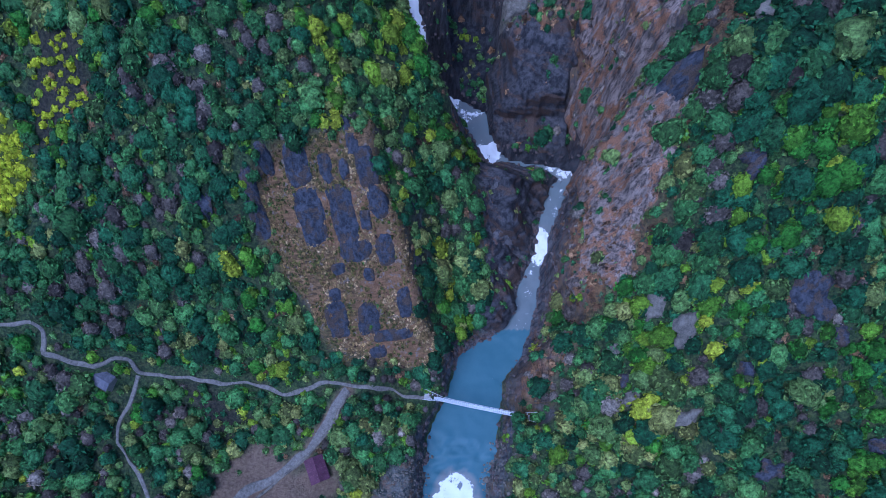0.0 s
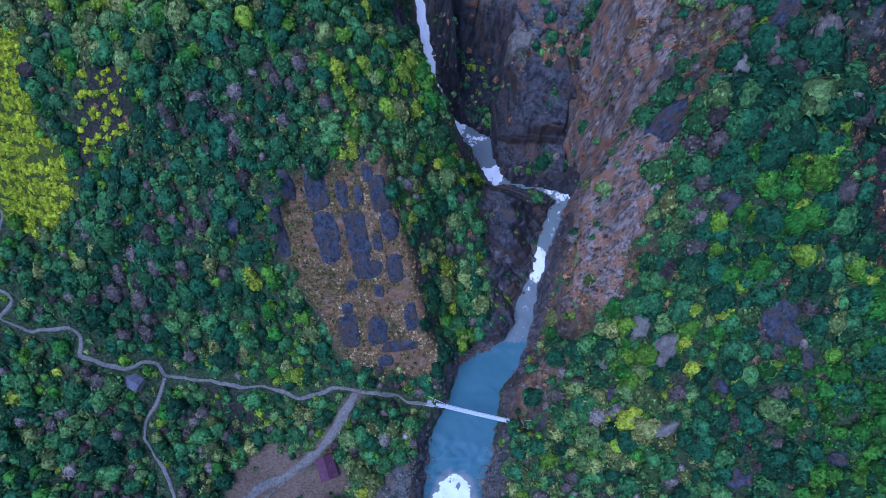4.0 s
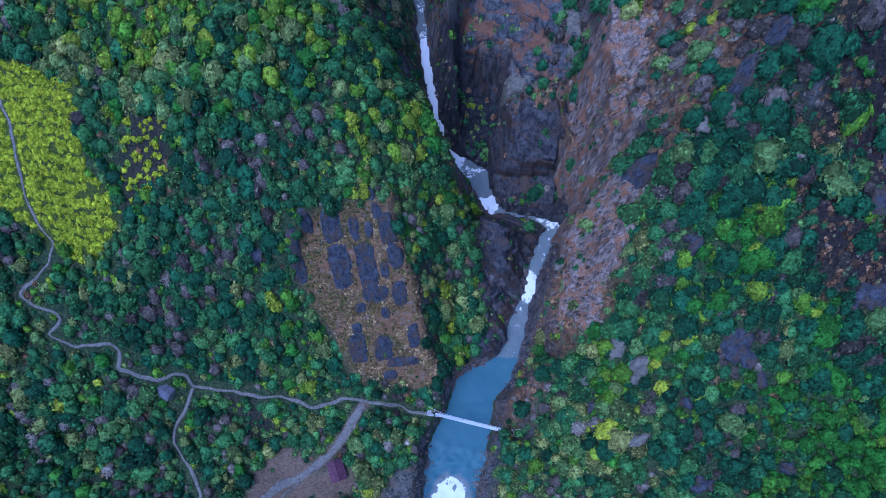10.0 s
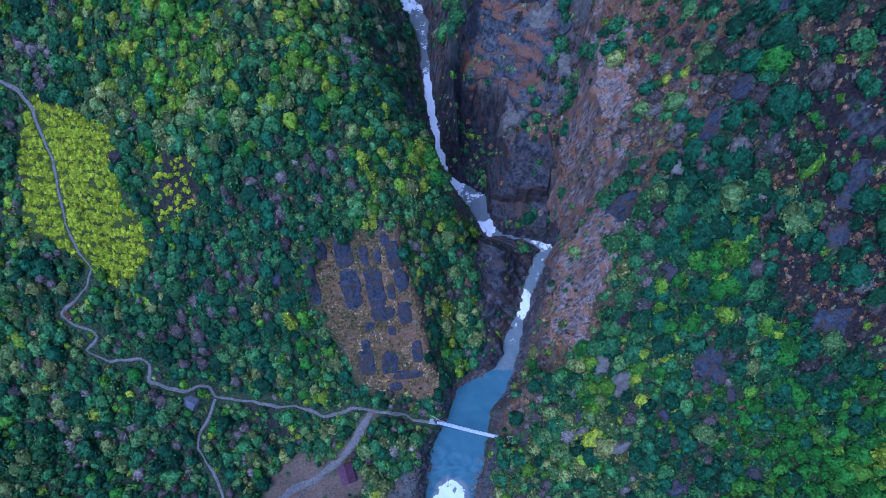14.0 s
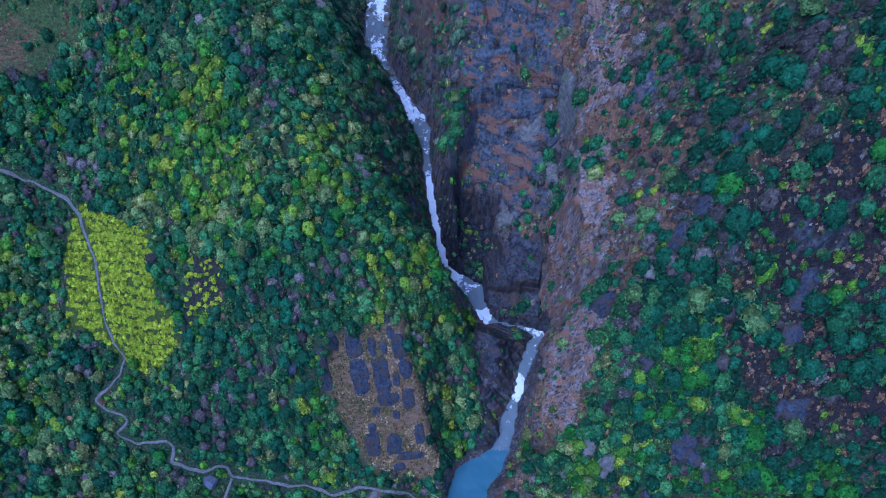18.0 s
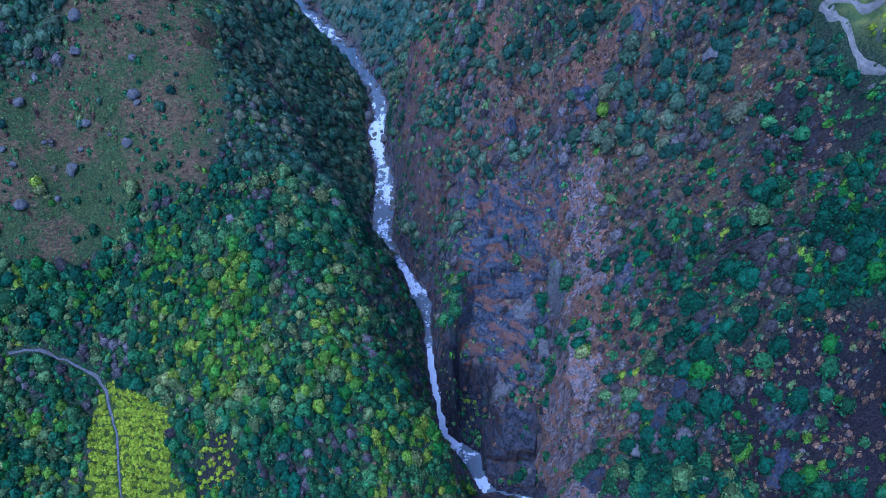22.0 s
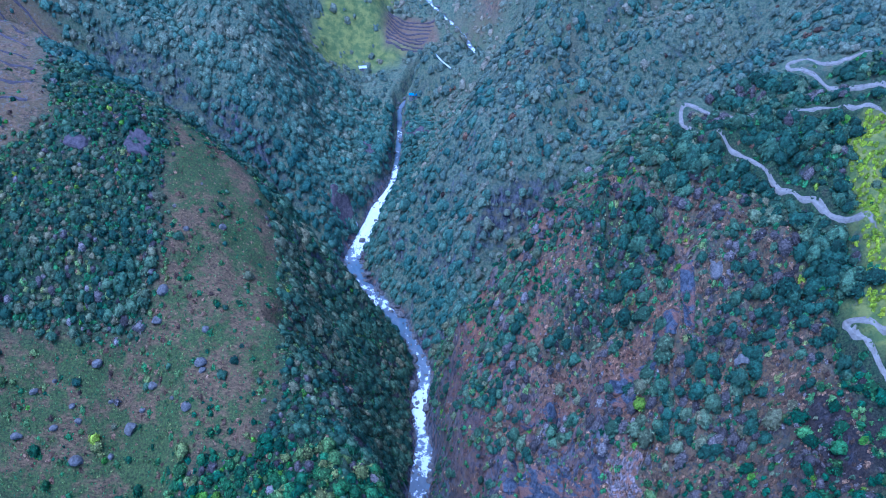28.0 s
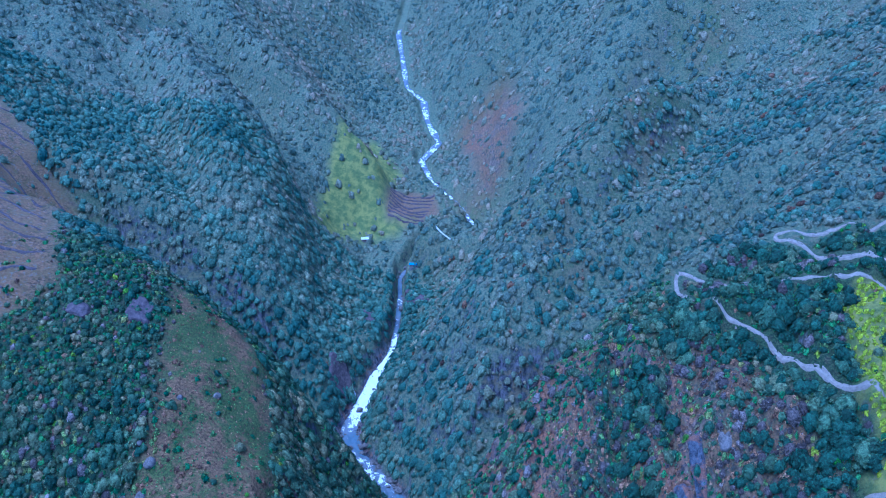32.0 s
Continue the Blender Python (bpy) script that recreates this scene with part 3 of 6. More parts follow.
M_BARK = plain("bark", (0.05, 0.038, 0.028), (0.14, 0.11, 0.085), 3.0)
M_ROCK = plain("grey_rock", (0.070, 0.064, 0.054), (0.27, 0.245, 0.195), 0.5, 0.8, 0, 0.8)
M_ROCK_DARK = bedded("wet_dark_rock", (0.014, 0.017, 0.026), (0.085, 0.090, 0.112), (0.11, 0.075, 0.05), True)
M_PATH = plain("stone_path", (0.10, 0.092, 0.078), (0.27, 0.25, 0.215), 0.9, 0.9, 0, 0.6)
M_ROAD = plain("dust_road", (0.20, 0.175, 0.125), (0.36, 0.32, 0.235), 0.4, 0.95)

# ---- the ground, one sheet ----
def spaced(lo, hi, step, lo_end, hi_end, growth):
    mid = list(np.arange(lo, hi + 1e-6, step))
    a, s = [], step
    while (a[-1] if a else lo) > lo_end:
        s *= growth
        a.append((a[-1] if a else lo) - s)
    b, s = [], step
    while (b[-1] if b else hi) < hi_end:
        s = min(s * growth, 60)
        b.append((b[-1] if b else hi) + s)
    return np.array(a[::-1] + mid + b)


def grid_mesh(name, gx, gy, z):
    ny, nx = z.shape
    verts = np.column_stack([np.tile(gx, ny), np.repeat(gy, nx), z.ravel()])
    i = (np.arange(ny - 1)[:, None] * nx + np.arange(nx - 1)[None, :]).ravel()
    faces = np.column_stack([i, i + 1, i + nx + 1, i + nx])
    return fast_mesh(name, verts, faces)


def fast_mesh(name, verts, faces, smooth=True):
    """A mesh from arrays; all faces have the same number of corners."""
    me = bpy.data.meshes.new(name)
    n, k = faces.shape
    me.vertices.add(len(verts))
    me.vertices.foreach_set("co", np.ascontiguousarray(verts, np.float32).ravel())
    me.loops.add(n * k)
    me.loops.foreach_set("vertex_index", np.ascontiguousarray(faces, np.int32).ravel())
    me.polygons.add(n)
    me.polygons.foreach_set("loop_start", np.arange(0, n * k, k, dtype=np.int32))
    me.update(calc_edges=True)
    me.polygons.foreach_set("use_smooth", np.full(n, smooth) if isinstance(smooth, bool) else smooth)
    return me


def put(me, name, values):
    me.attributes.new(name, "FLOAT", "POINT").data.foreach_set("value", np.ascontiguousarray(values, np.float32).ravel())


# ---- zones of the ground, as seen from above ----
TEA = [(-181, 158), (-166, 156), (-148, 146), (-145, 129), (-133, 103), (-148, 86), (-166, 100), (-184, 106), (-188, 138)]
TEA_YOUNG = [(-126, 140), (-108, 138), (-106, 116), (-134, 106)]
DRY_EAST = [(49, 202), (76, 189), (111, 157), (95, 137), (76, 121), (68, 105), (68, 80), (53, 65), (36, 35), (24, 40), (38, 85), (49, 118), (40, 160)]
DRY_EAST_HIGH = [(-5, 290), (20, 190), (48, 150), (90, 150), (110, 180), (75, 240), (75, 330), (40, 350), (0, 330)]
DRY_SPUR = [(-25, 350), (-5, 300), (12, 286), (49, 275), (75, 270), (85, 300), (100, 303), (109, 345), (100, 372), (80, 385), (44, 405), (11, 410), (-25, 400)]
DRY_GORGE = [(-46, 432), (-50, 400), (-46, 368), (-34, 310), (-22, 282), (12, 280), (22, 330), (32, 398), (4, 425), (-25, 438)]
FAR_CLIFF = [(-58, 832), (-30, 850), (-6, 930), (-36, 1020), (-104, 1010), (-92, 945), (-66, 885)]
RUST_FAR = [(-345, 790), (-318, 800), (-300, 762), (-322, 742)]
SPUR_WOODS = [(44, 389), (84, 370), (90, 343), (67, 341), (71, 322), (27, 316), (20, 327), (45, 357)]
EAST_WOODS = [(109, 328), (135, 331), (162, 300), (162, 285), (144, 280), (116, 292), (104, 300)]
LOW_WOODS = [(99, 219), (130, 215), (181, 200), (195, 162), (122, 162), (100, 166)]
ROCKS_DARK = [(70, 119, 4.0, 4.7), (103, 144, 2.4, 5.0), (112, 139, 2.8, 2.8), (96, 137, 2.6, 5.0), (147, 116, 5.4, 6.4), (143, 100, 4.1, 3.7), (108, 59, 7.0, 5.2), (147, 72, 6.0, 4.6), (129, 17, 2.5, 2.3), (100, 11, 4.2, 3.0), (112, 166, 2.7, 1.8), (-77, 91, 2.8, 2.7), (88, 92, 2.6, 3.2), (60, 40, 3.0, 2.2), (92, 40, 3.2, 2.0), (118, 48, 2.4, 3.0)]
ROCKS_GREY = [(77, 53, 2.6, 5.0), (77, 27, 4.2, 2.4), (63, 34, 2.4, 2.4), (86, 125, 2.0, 4.0), (122, 291, 2.4, 2.0), (111, 331, 3.0, 5.0), (70, 62, 2.2, 3.6), (58, 50, 2.0, 2.6)]
SLAB_PLATES = [(-56, 103, 2.3, 2.5), (-47, 103, 4.1, 3.8), (-38, 103, 2.3, 2.9), (-32, 103, 1.8, 2.0), (-25, 104, 3.6, 3.9), (-29, 109, 2.1, 2.0), (-32, 114.5, 2.8, 2.1), (-44, 91, 4.7, 5.8), (-33, 91, 4.5, 6.3), (-21.5, 96, 3.6, 3.4), (-26, 91, 2.0, 2.1), (-30, 83, 5.7, 2.1), (-20, 84, 3.6, 3.1), (-61, 92, 3.0, 6.5), (-38, 64, 4.0, 4.2), (-27, 65, 4.3, 3.7), (-14, 70, 2.7, 3.5), (-18, 60.5, 8.0, 1.5), (-24, 55, 3.5, 1.6), (-38, 71, 2.5, 1.4), (-26, 77, 2.0, 1.5), (-36, 78, 2.6, 1.3)]
BROWN_GRASS = [(144, 270), (170, 250), (180, 222), (155, 215), (131, 223), (140, 251)]
SLATE = [(1, 290), (49, 272), (56, 260), (47, 221), (35, 192), (-1, 187)]
DRY_EAST_MIX = [(72, 150), (130, 150), (165, 230), (150, 330), (105, 400), (72, 330)]
FRESH = [(-165, 225), (-110, 215), (-85, 170), (-120, 150), (-165, 165)]
FRESH_EAST = [(112, 48), (172, 52), (180, 5), (120, 5)]
FRESH_MID = [(84, 98), (112, 102), (114, 82), (88, 80)]
BURNT = [(112, 98), (126, 110), (110, 140), (122, 158), (181, 156), (230, 150), (230, 62), (170, 58), (132, 74)]
MEADOW_WEST = [(-240, 425), (-190, 420), (-168, 400), (-150, 354), (-138, 325), (-127, 274), (-135, 244), (-161, 245), (-181, 229), (-210, 212), (-330, 205), (-340, 265), (-254, 281), (-212, 290), (-209, 332)]
TEA_EAST = [(176, 390), (230, 390), (240, 300), (178, 290), (172, 320)]
TEA_EAST_LOW = [(164, 300), (200, 290), (240, 240), (185, 242), (176, 264)]
ROCK_WALL = [(-10, 300), (60, 300), (66, 230), (60, 190), (48, 160), (22, 168), (0, 195), (-10, 250)]
GREEN_FIELD = [(-234, 847), (-217, 968), (-162, 885), (-169, 841), (-163, 776), (-126, 795), (-147, 760), (-195, 738), (-229, 701), (-239, 759)]
ROCK_RIB = [(14, 140), (46, 137), (42, 120), (38, 104), (34, 88), (28, 72), (14, 66), (15, 82), (17, 95), (16, 110), (12, 124)]
CLEARING = [(-86, 10), (-72, 23), (-58, 18), (-52, 14), (-44, 18), (-38, 8), (-48, -4), (-80, -12)]
GRAVEL = [(-2, 24), (-12, 22), (-26, 10), (-30, -8), (-22, -60), (20, -60), (22, -5), (26, 20), (22, 28)]
MAIN_TRAIL = [(-233, 169), (-217, 172), (-203, 168), (-188, 162), (-181, 154), (-178, 146), (-174, 137), (-171, 124), (-168, 110), (-164, 100), (-159, 95), (-160, 87), (-167, 78), (-171, 74), (-166, 70), (-158, 69), (-156, 66), (-162, 60), (-153, 57), (-140, 59), (-136, 57), (-138, 50), (-132, 49), (-123, 47), (-118, 51), (-113, 51), (-111, 46), (-103, 46), (-91, 45), (-81, 43), (-73, 45), (-65, 42), (-57, 40), (-48, 44), (-40, 45), (-31, 43), (-21, 43), (-10, 40), (-2, 39.5)]
LOWER_TRAIL = [(-36, 42), (-39, 38), (-44, 30), (-51, 20), (-60, 12), (-72, 6), (-80, -2), (-110, -20)]
SIDE_TRAIL = [(-111, 45), (-113, 39), (-116, 34), (-118, 28), (-118, 22), (-114, 16), (-110, 12), (-107, 8), (-104, 2), (-100, -20)]
BARE_SLOPE = [(-101, 43), (-88, 42), (-74, 32), (-78, 22), (-90, 28)]
ROAD_LOW = [(240, 262), (183, 319), (159, 350), (139, 376), (123, 391), (103, 409), (98, 422), (99, 438), (104, 441), (114, 431), (130, 419), (167, 405), (205, 388), (280, 360)]
ROAD_HIGH = [(300, 380), (206, 404), (189, 414), (170, 433), (159, 446), (160, 450), (180, 440), (215, 435), (300, 420)]
ROAD_NEAR = [(260, 262), (187, 270), (172, 284), (164, 293), (167, 282), (175, 260), (185, 232), (240, 190)]


def near_line(x, y, pts):
    d = np.full(np.shape(x), 1e9)
    for (x0, y0), (x1, y1) in zip(pts[:-1], pts[1:]):
        ex, ey = x1 - x0, y1 - y0
        t = np.clip(((x - x0) * ex + (y - y0) * ey) / (ex * ex + ey * ey + 1e-9), 0, 1)
        d = np.minimum(d, np.hypot(x - x0 - t * ex, y - y0 - t * ey))
    return d


def slope_at(x, y, e=2.0):
    return np.hypot(height(x + e, y) - height(x - e, y), height(x, y + e) - height(x, y - e)) / (2 * e)


def gorge_rock(x, y):
    """Water-worn rock beside the river."""
    d, zr, w = river_near(x, y)
    reach_ = 6 + 5 * value_noise(x, y, 15, 97) + np.clip((y - 60) / 20, 0, 1) * np.clip((190 - y) / 20, 0, 1) * np.where(d > 0, 2, 3)
    return np.clip((reach_ - (np.abs(d) - w)) / 4, 0, 1) * (y > 55) * np.clip((640 - y) / 40, 0, 1)


def masks(x, y):
    dry = np.maximum.reduce([inside(x, y, DRY_EAST, 10), inside(x, y, DRY_EAST_HIGH, 14), 0.9 * inside(x, y, DRY_SPUR, 16), 0.6 * inside(x, y, DRY_EAST_MIX, 14), inside(x, y, DRY_GORGE, 10), 0.8 * inside(x, y, FAR_CLIFF, 24), 0.7 * inside(x, y, RUST_FAR, 24)])
    dry = dry * (1 - 0.8 * np.maximum(inside(x, y, LOW_WOODS, 12), inside(x, y, SPUR_WOODS, 8)))
    meadow = np.maximum.reduce([inside(x, y, MEADOW_WEST, 14), 0.3 * inside(x, y, FIELD_WEST, 16)])
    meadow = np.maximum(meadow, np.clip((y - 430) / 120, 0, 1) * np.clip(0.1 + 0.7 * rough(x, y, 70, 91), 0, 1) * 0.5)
    return {
        "dry": dry,
        "straw": np.maximum.reduce([0.95 * inside(x, y, SLAB, 4), 0.9 * inside(x, y, FIELD_WEST, 16), 0.95 * inside(x, y, TERRACES, 6)]),
        # grows up the valley, for the haze painted on far ground
        "scrub_haze": np.clip((y - 400) / 60, 0, 1),
        "meadow": meadow,
        "burnt": np.maximum.reduce([0.8 * inside(x, y, TEA_YOUNG, 6), 0.8 * inside(x, y, BARE_SLOPE, 6), inside(x, y, BURNT, 12), 0.85 * inside(x, y, BROWN_GRASS, 12)]),
        "earth": np.maximum.reduce([0.2 * inside(x, y, TERRACES, 6), 0.75 * inside(x, y, CLEARING, 5), 0.8 * np.clip(1.6 - near_line(x, y, LOWER_TRAIL) / 2, 0, 1)]),
        "rock": np.maximum.reduce([0.75 * inside(x, y, GRAVEL, 5), gorge_rock(x, y), inside(x, y, ROCK_RIB, 5), 0.6 * inside(x, y, SLATE, 8), 0.85 * inside(x, y, ROCK_WALL, 12) * np.clip(0.55 + 1.2 * value_noise(x, y, 14, 96), 0, 1)]),
        # damp pocket and gully, with the shade of the slot painted in
        "wet_shade": np.maximum.reduce([inside(x, y, POCKET, 5), 0.9 * inside(x, y, GULLET, 6)]),
        "field": np.maximum.reduce([inside(x, y, GREEN_FIELD, 14), inside(x, y, TEA_EAST, 6), inside(x, y, TEA_EAST_LOW, 5)]),
        "crop": inside(x, y, TEA, 3),
    }


def trail_gap(x, y):
    """0 on paths and roads, 1 away from them."""
    d = np.minimum.reduce([near_line(x, y, MAIN_TRAIL), near_line(x, y, LOWER_TRAIL), near_line(x, y, SIDE_TRAIL)])
    r = np.minimum.reduce([near_line(x, y, ROAD_LOW), near_line(x, y, ROAD_HIGH), near_line(x, y, ROAD_NEAR)])
    low_gap = np.clip((near_line(x, y, LOWER_TRAIL) - 2.6) / 1.5, 0, 1)
    return low_gap * np.clip((d - 1.2) / 1.8, 0, 1) * np.clip((r - 3.4) / 2.0, 0, 1)


def clear_of_rocks(x, y, margin):
    """False over the bare rocks, so that no crown hides them."""
    free = np.ones(np.shape(x), bool)
    for px, py, hx, hy in ROCKS_DARK + ROCKS_GREY:
        free &= ((x - px) / (hx + margin)) ** 2 + ((y - py) / (hy + margin)) ** 2 > 1
    return free


def clumps(x, y):
    """Bushes on dry ground stand in clumps."""
    return np.clip(0.30 + 3.0 * (value_noise(x, y, 24, 46) + 0.5 * value_noise(x, y, 9, 47)), 0.03, 1.0)


def tree_cover(x, y):
    steep = slope_at(x, y, 7.0)
    c = 1.0 * np.clip(2.4 - steep * 0.62, 0.12 + 0.8 * np.clip((y - 225) / 30, 0, 1), 1)
    for area, most in ((SLAB, 1.0), (TEA, 1.0), (TEA_YOUNG, 0.9), (SLATE, 0.9), (ROCK_RIB, 1.0), (BROWN_GRASS, 0.8), (BURNT, 0.68), (MEADOW_WEST, 0.97), (TEA_EAST, 0.95), (TEA_EAST_LOW, 0.95), (CLEARING, 1.0), (GRAVEL, 1.0), (FIELD_WEST, 0.97), (BARE_SLOPE, 0.85), (RECESS, 0.85), (POCKET, 1.0), (GULLET, 0.9)):
        c = c * (1 - most * inside(x, y, area, 4))
    arid = np.maximum.reduce([inside(x, y, DRY_EAST, 6), inside(x, y, DRY_EAST_HIGH, 6), inside(x, y, DRY_SPUR, 6), inside(x, y, DRY_GORGE, 6), 0.7 * inside(x, y, DRY_EAST_MIX, 6)]) * (1 - inside(x, y, SLATE, 4))
    c = c * (1 - arid) + arid * clumps(x, y) * 0.9
    c = np.maximum.reduce([c, 0.95 * inside(x, y, SPUR_WOODS, 8), 0.95 * inside(x, y, EAST_WOODS, 8), 0.95 * inside(x, y, LOW_WOODS, 8)])
    yard = np.clip(np.minimum(np.hypot(x + 121, y - 43), np.hypot(x + 46.6, y - 13.5)) - 6.5, 0, 1)
    return c * yard * (trail_gap(x, y) > 0.95) * clear_of_rocks(x, y, 0.9)


def bush_cover(x, y):
    steep = slope_at(x, y)
    c = 0.9 * np.clip(2.5 - steep * 0.6, 0.15, 1)
    for area, most in ((SLAB, 0.6), (TEA, 1.0), (TEA_YOUNG, 0.9), (DRY_EAST, 0.1), (DRY_EAST_HIGH, 0.1), (BURNT, 0.3), (MEADOW_WEST, 0.9), (TEA_EAST, 0.9), (TEA_EAST_LOW, 0.9), (CLEARING, 0.9), (GRAVEL, 1.0), (FIELD_WEST, 0.9), (ROCK_RIB, 0.9)):
        c = c * (1 - most * inside(x, y, area, 3))
    c = np.maximum(c, 0.75 * inside(x, y, MEADOW_WEST, 6) * np.clip(1.6 * value_noise(x, y, 26, 92) + 0.1, 0, 1))
    return c * trail_gap(x, y) * clear_of_rocks(x, y, -0.6)


def far_cover(x, y):
    c = np.clip(0.95 + 0.3 * rough(x, y, 80, 93), 0.6, 1)
    for area, most in ((FIELD_WEST, 0.98), (TERRACES, 0.98), (GREEN_FIELD, 0.8), (FAR_CLIFF, 0.75), (RUST_FAR, 0.7), (DRY_GORGE, 0.8), (TEA_EAST, 0.95), (DRY_SPUR, 0.4), (MEADOW_WEST, 0.95)):
        c = c * (1 - most * inside(x, y, area, 6))
    return c * (trail_gap(x, y) > 0.6)
GX = spaced(-230, 200, 1.75, -2600, 2600, 1.04)
GY = spaced(-44, 412, 1.4, -900, 2900, 1.024)
XX, YY = np.meshgrid(GX, GY)
ZZ = height(XX, YY)
ground_mesh = grid_mesh("ground", GX, GY, ZZ)
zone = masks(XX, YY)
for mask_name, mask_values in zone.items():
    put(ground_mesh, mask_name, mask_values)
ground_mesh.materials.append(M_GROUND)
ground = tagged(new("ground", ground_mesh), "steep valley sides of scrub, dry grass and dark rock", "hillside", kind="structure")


def ground_z(x, y):
    """Height of the ground sheet itself."""
    x, y = np.asarray(x, float), np.asarray(y, float)
    i = np.clip(np.searchsorted(GX, x) - 1, 0, len(GX) - 2)
    j = np.clip(np.searchsorted(GY, y) - 1, 0, len(GY) - 2)
    fx, fy = np.clip((x - GX[i]) / (GX[i + 1] - GX[i]), 0, 1), np.clip((y - GY[j]) / (GY[j + 1] - GY[j]), 0, 1)
    return (ZZ[j, i] * (1 - fx) + ZZ[j, i + 1] * fx) * (1 - fy) + (ZZ[j + 1, i] * (1 - fx) + ZZ[j + 1, i + 1] * fx) * fy


# ---- the river ----
def river_points(step):
    pts = []
    for p, q in zip(RIV[:-1], RIV[1:]):
        n = max(2, int(np.hypot(*(q[:2] - p[:2])) / step))
        for k in range(n):
            pts.append(p + (q - p) * k / n)
    return np.array(pts + [RIV[-1]])


def smoothed(a, n):
    for _ in range(n):
        b = a.copy()
        b[1:-1] = (a[:-2] + 2 * a[1:-1] + a[2:]) / 4
        a = b
    return a


line = river_points(1.0)
line = line[(line[:, 1] > -120) & (line[:, 1] < 1320)]
line = smoothed(line, 4)
tang = np.gradient(line[:, :2], axis=0)
tang /= np.linalg.norm(tang, axis=1)[:, None]
norm = np.column_stack([tang[:, 1], -tang[:, 0]])
fall = np.gradient(line[:, 2]) / np.maximum(np.linalg.norm(np.gradient(line[:, :2], axis=0), axis=1), 0.2)
ACROSS = 25
lane = np.linspace(-1, 1, ACROSS)
reach_w = (line[:, 3] + 1.5) * np.interp(line[:, 1], (300, 420, 560, 1000), (1, 0.9, 0.75, 0.6))
reach_w = reach_w * np.where(line[:, 1] > 288, 1 + 0.3 * value_noise(line[:, 0], line[:, 1], 16, 60), 1.0) * np.interp(line[:, 1], (262, 270, 284, 296, 356, 366, 376, 384, 404, 420, 430, 560, 600, 640), (1, 0.55, 0.55, 1.1, 1.1, 0.8, 0.7, 0.8, 0.8, 0.9, 1.1, 1.0, 0.8, 0.7))
wx = line[:, 0, None] + norm[:, 0, None] * lane * reach_w[:, None]
wy = line[:, 1, None] + norm[:, 1, None] * lane * reach_w[:, None]
speed = np.clip(fall / 0.16, 0, 1)[:, None] * np.ones(ACROSS)
wz = line[:, 2, None] + 0.12 * value_noise(wx, wy, 3, 61) + speed * (0.7 * value_noise(wx, wy, 2.4, 62) + 0.3 * value_noise(wx, wy, 0.9, 63) + 0.35 * (1 - lane ** 2))
foam = np.clip(np.clip(fall / np.where(line[:, 1] < 290, 0.3, 0.5), 0, 1)[:, None] * 1.15 - 0.3 * np.abs(lane) ** 3, 0, 1)
# white water below the bridge and among the boulders of the upper rapids
foam = np.where(wy < 70, -0.5, foam)
jets = 0.5 + 0.7 * ridged(wx * 1.0 + 2 * value_noise(wx, wy, 6, 55), wy * 0.35, 2.6, 54) + 0.35 * value_noise(wx, wy, 1.8, 53)
foam = np.maximum(foam, 1.6 * bump(wx, wy, 5, 0, 12, 17) ** 0.5 - 0.5 - 0.9 * (1 - np.clip(jets, 0, 1)))
# the upper rapids break over rocks: white falls, braided shallows, grey pools
braid = 0.6 * ridged(wx + 3 * value_noise(wx, wy, 9, 59), wy * 0.4, 6.0, 58) + 0.45 * value_noise(wx, wy, 13, 57)
white = np.interp(wy, (262, 268, 286, 294, 310, 335, 348, 360, 376, 384, 400, 410, 428, 446, 474, 482, 500, 512, 534, 552, 600, 640, 700, 780, 1200), (0.0, 0.75, 0.75, 0.25, 0.30, 0.30, 0.5, 0.32, 0.5, 0.85, 0.75, 0.4, 0.12, 0.05, 0.02, 0.55, 0.45, 0.12, 0.35, 0.9, 0.85, 0.2, 0.1, 0.4, 0.4))
foam = np.where(wy > 262, np.clip(white + 0.34 * braid - 0.22 * lane ** 2, 0, 1), foam)
iv = (np.arange(len(line) - 1)[:, None] * ACROSS + np.arange(ACROSS - 1)[None, :]).ravel()
water_mesh = fast_mesh("river", np.column_stack([wx.ravel(), wy.ravel(), wz.ravel()]), np.column_stack([iv, iv + 1, iv + ACROSS + 1, iv + ACROSS]))
put(water_mesh, "foam", foam)
water_mesh.materials.append(M_WATER)
water = tagged(new("river", water_mesh), "milky blue mountain river with white rapids and falls", "river", kind="structure")

# ---- trees ----
RNG = np.random.RandomState(5)


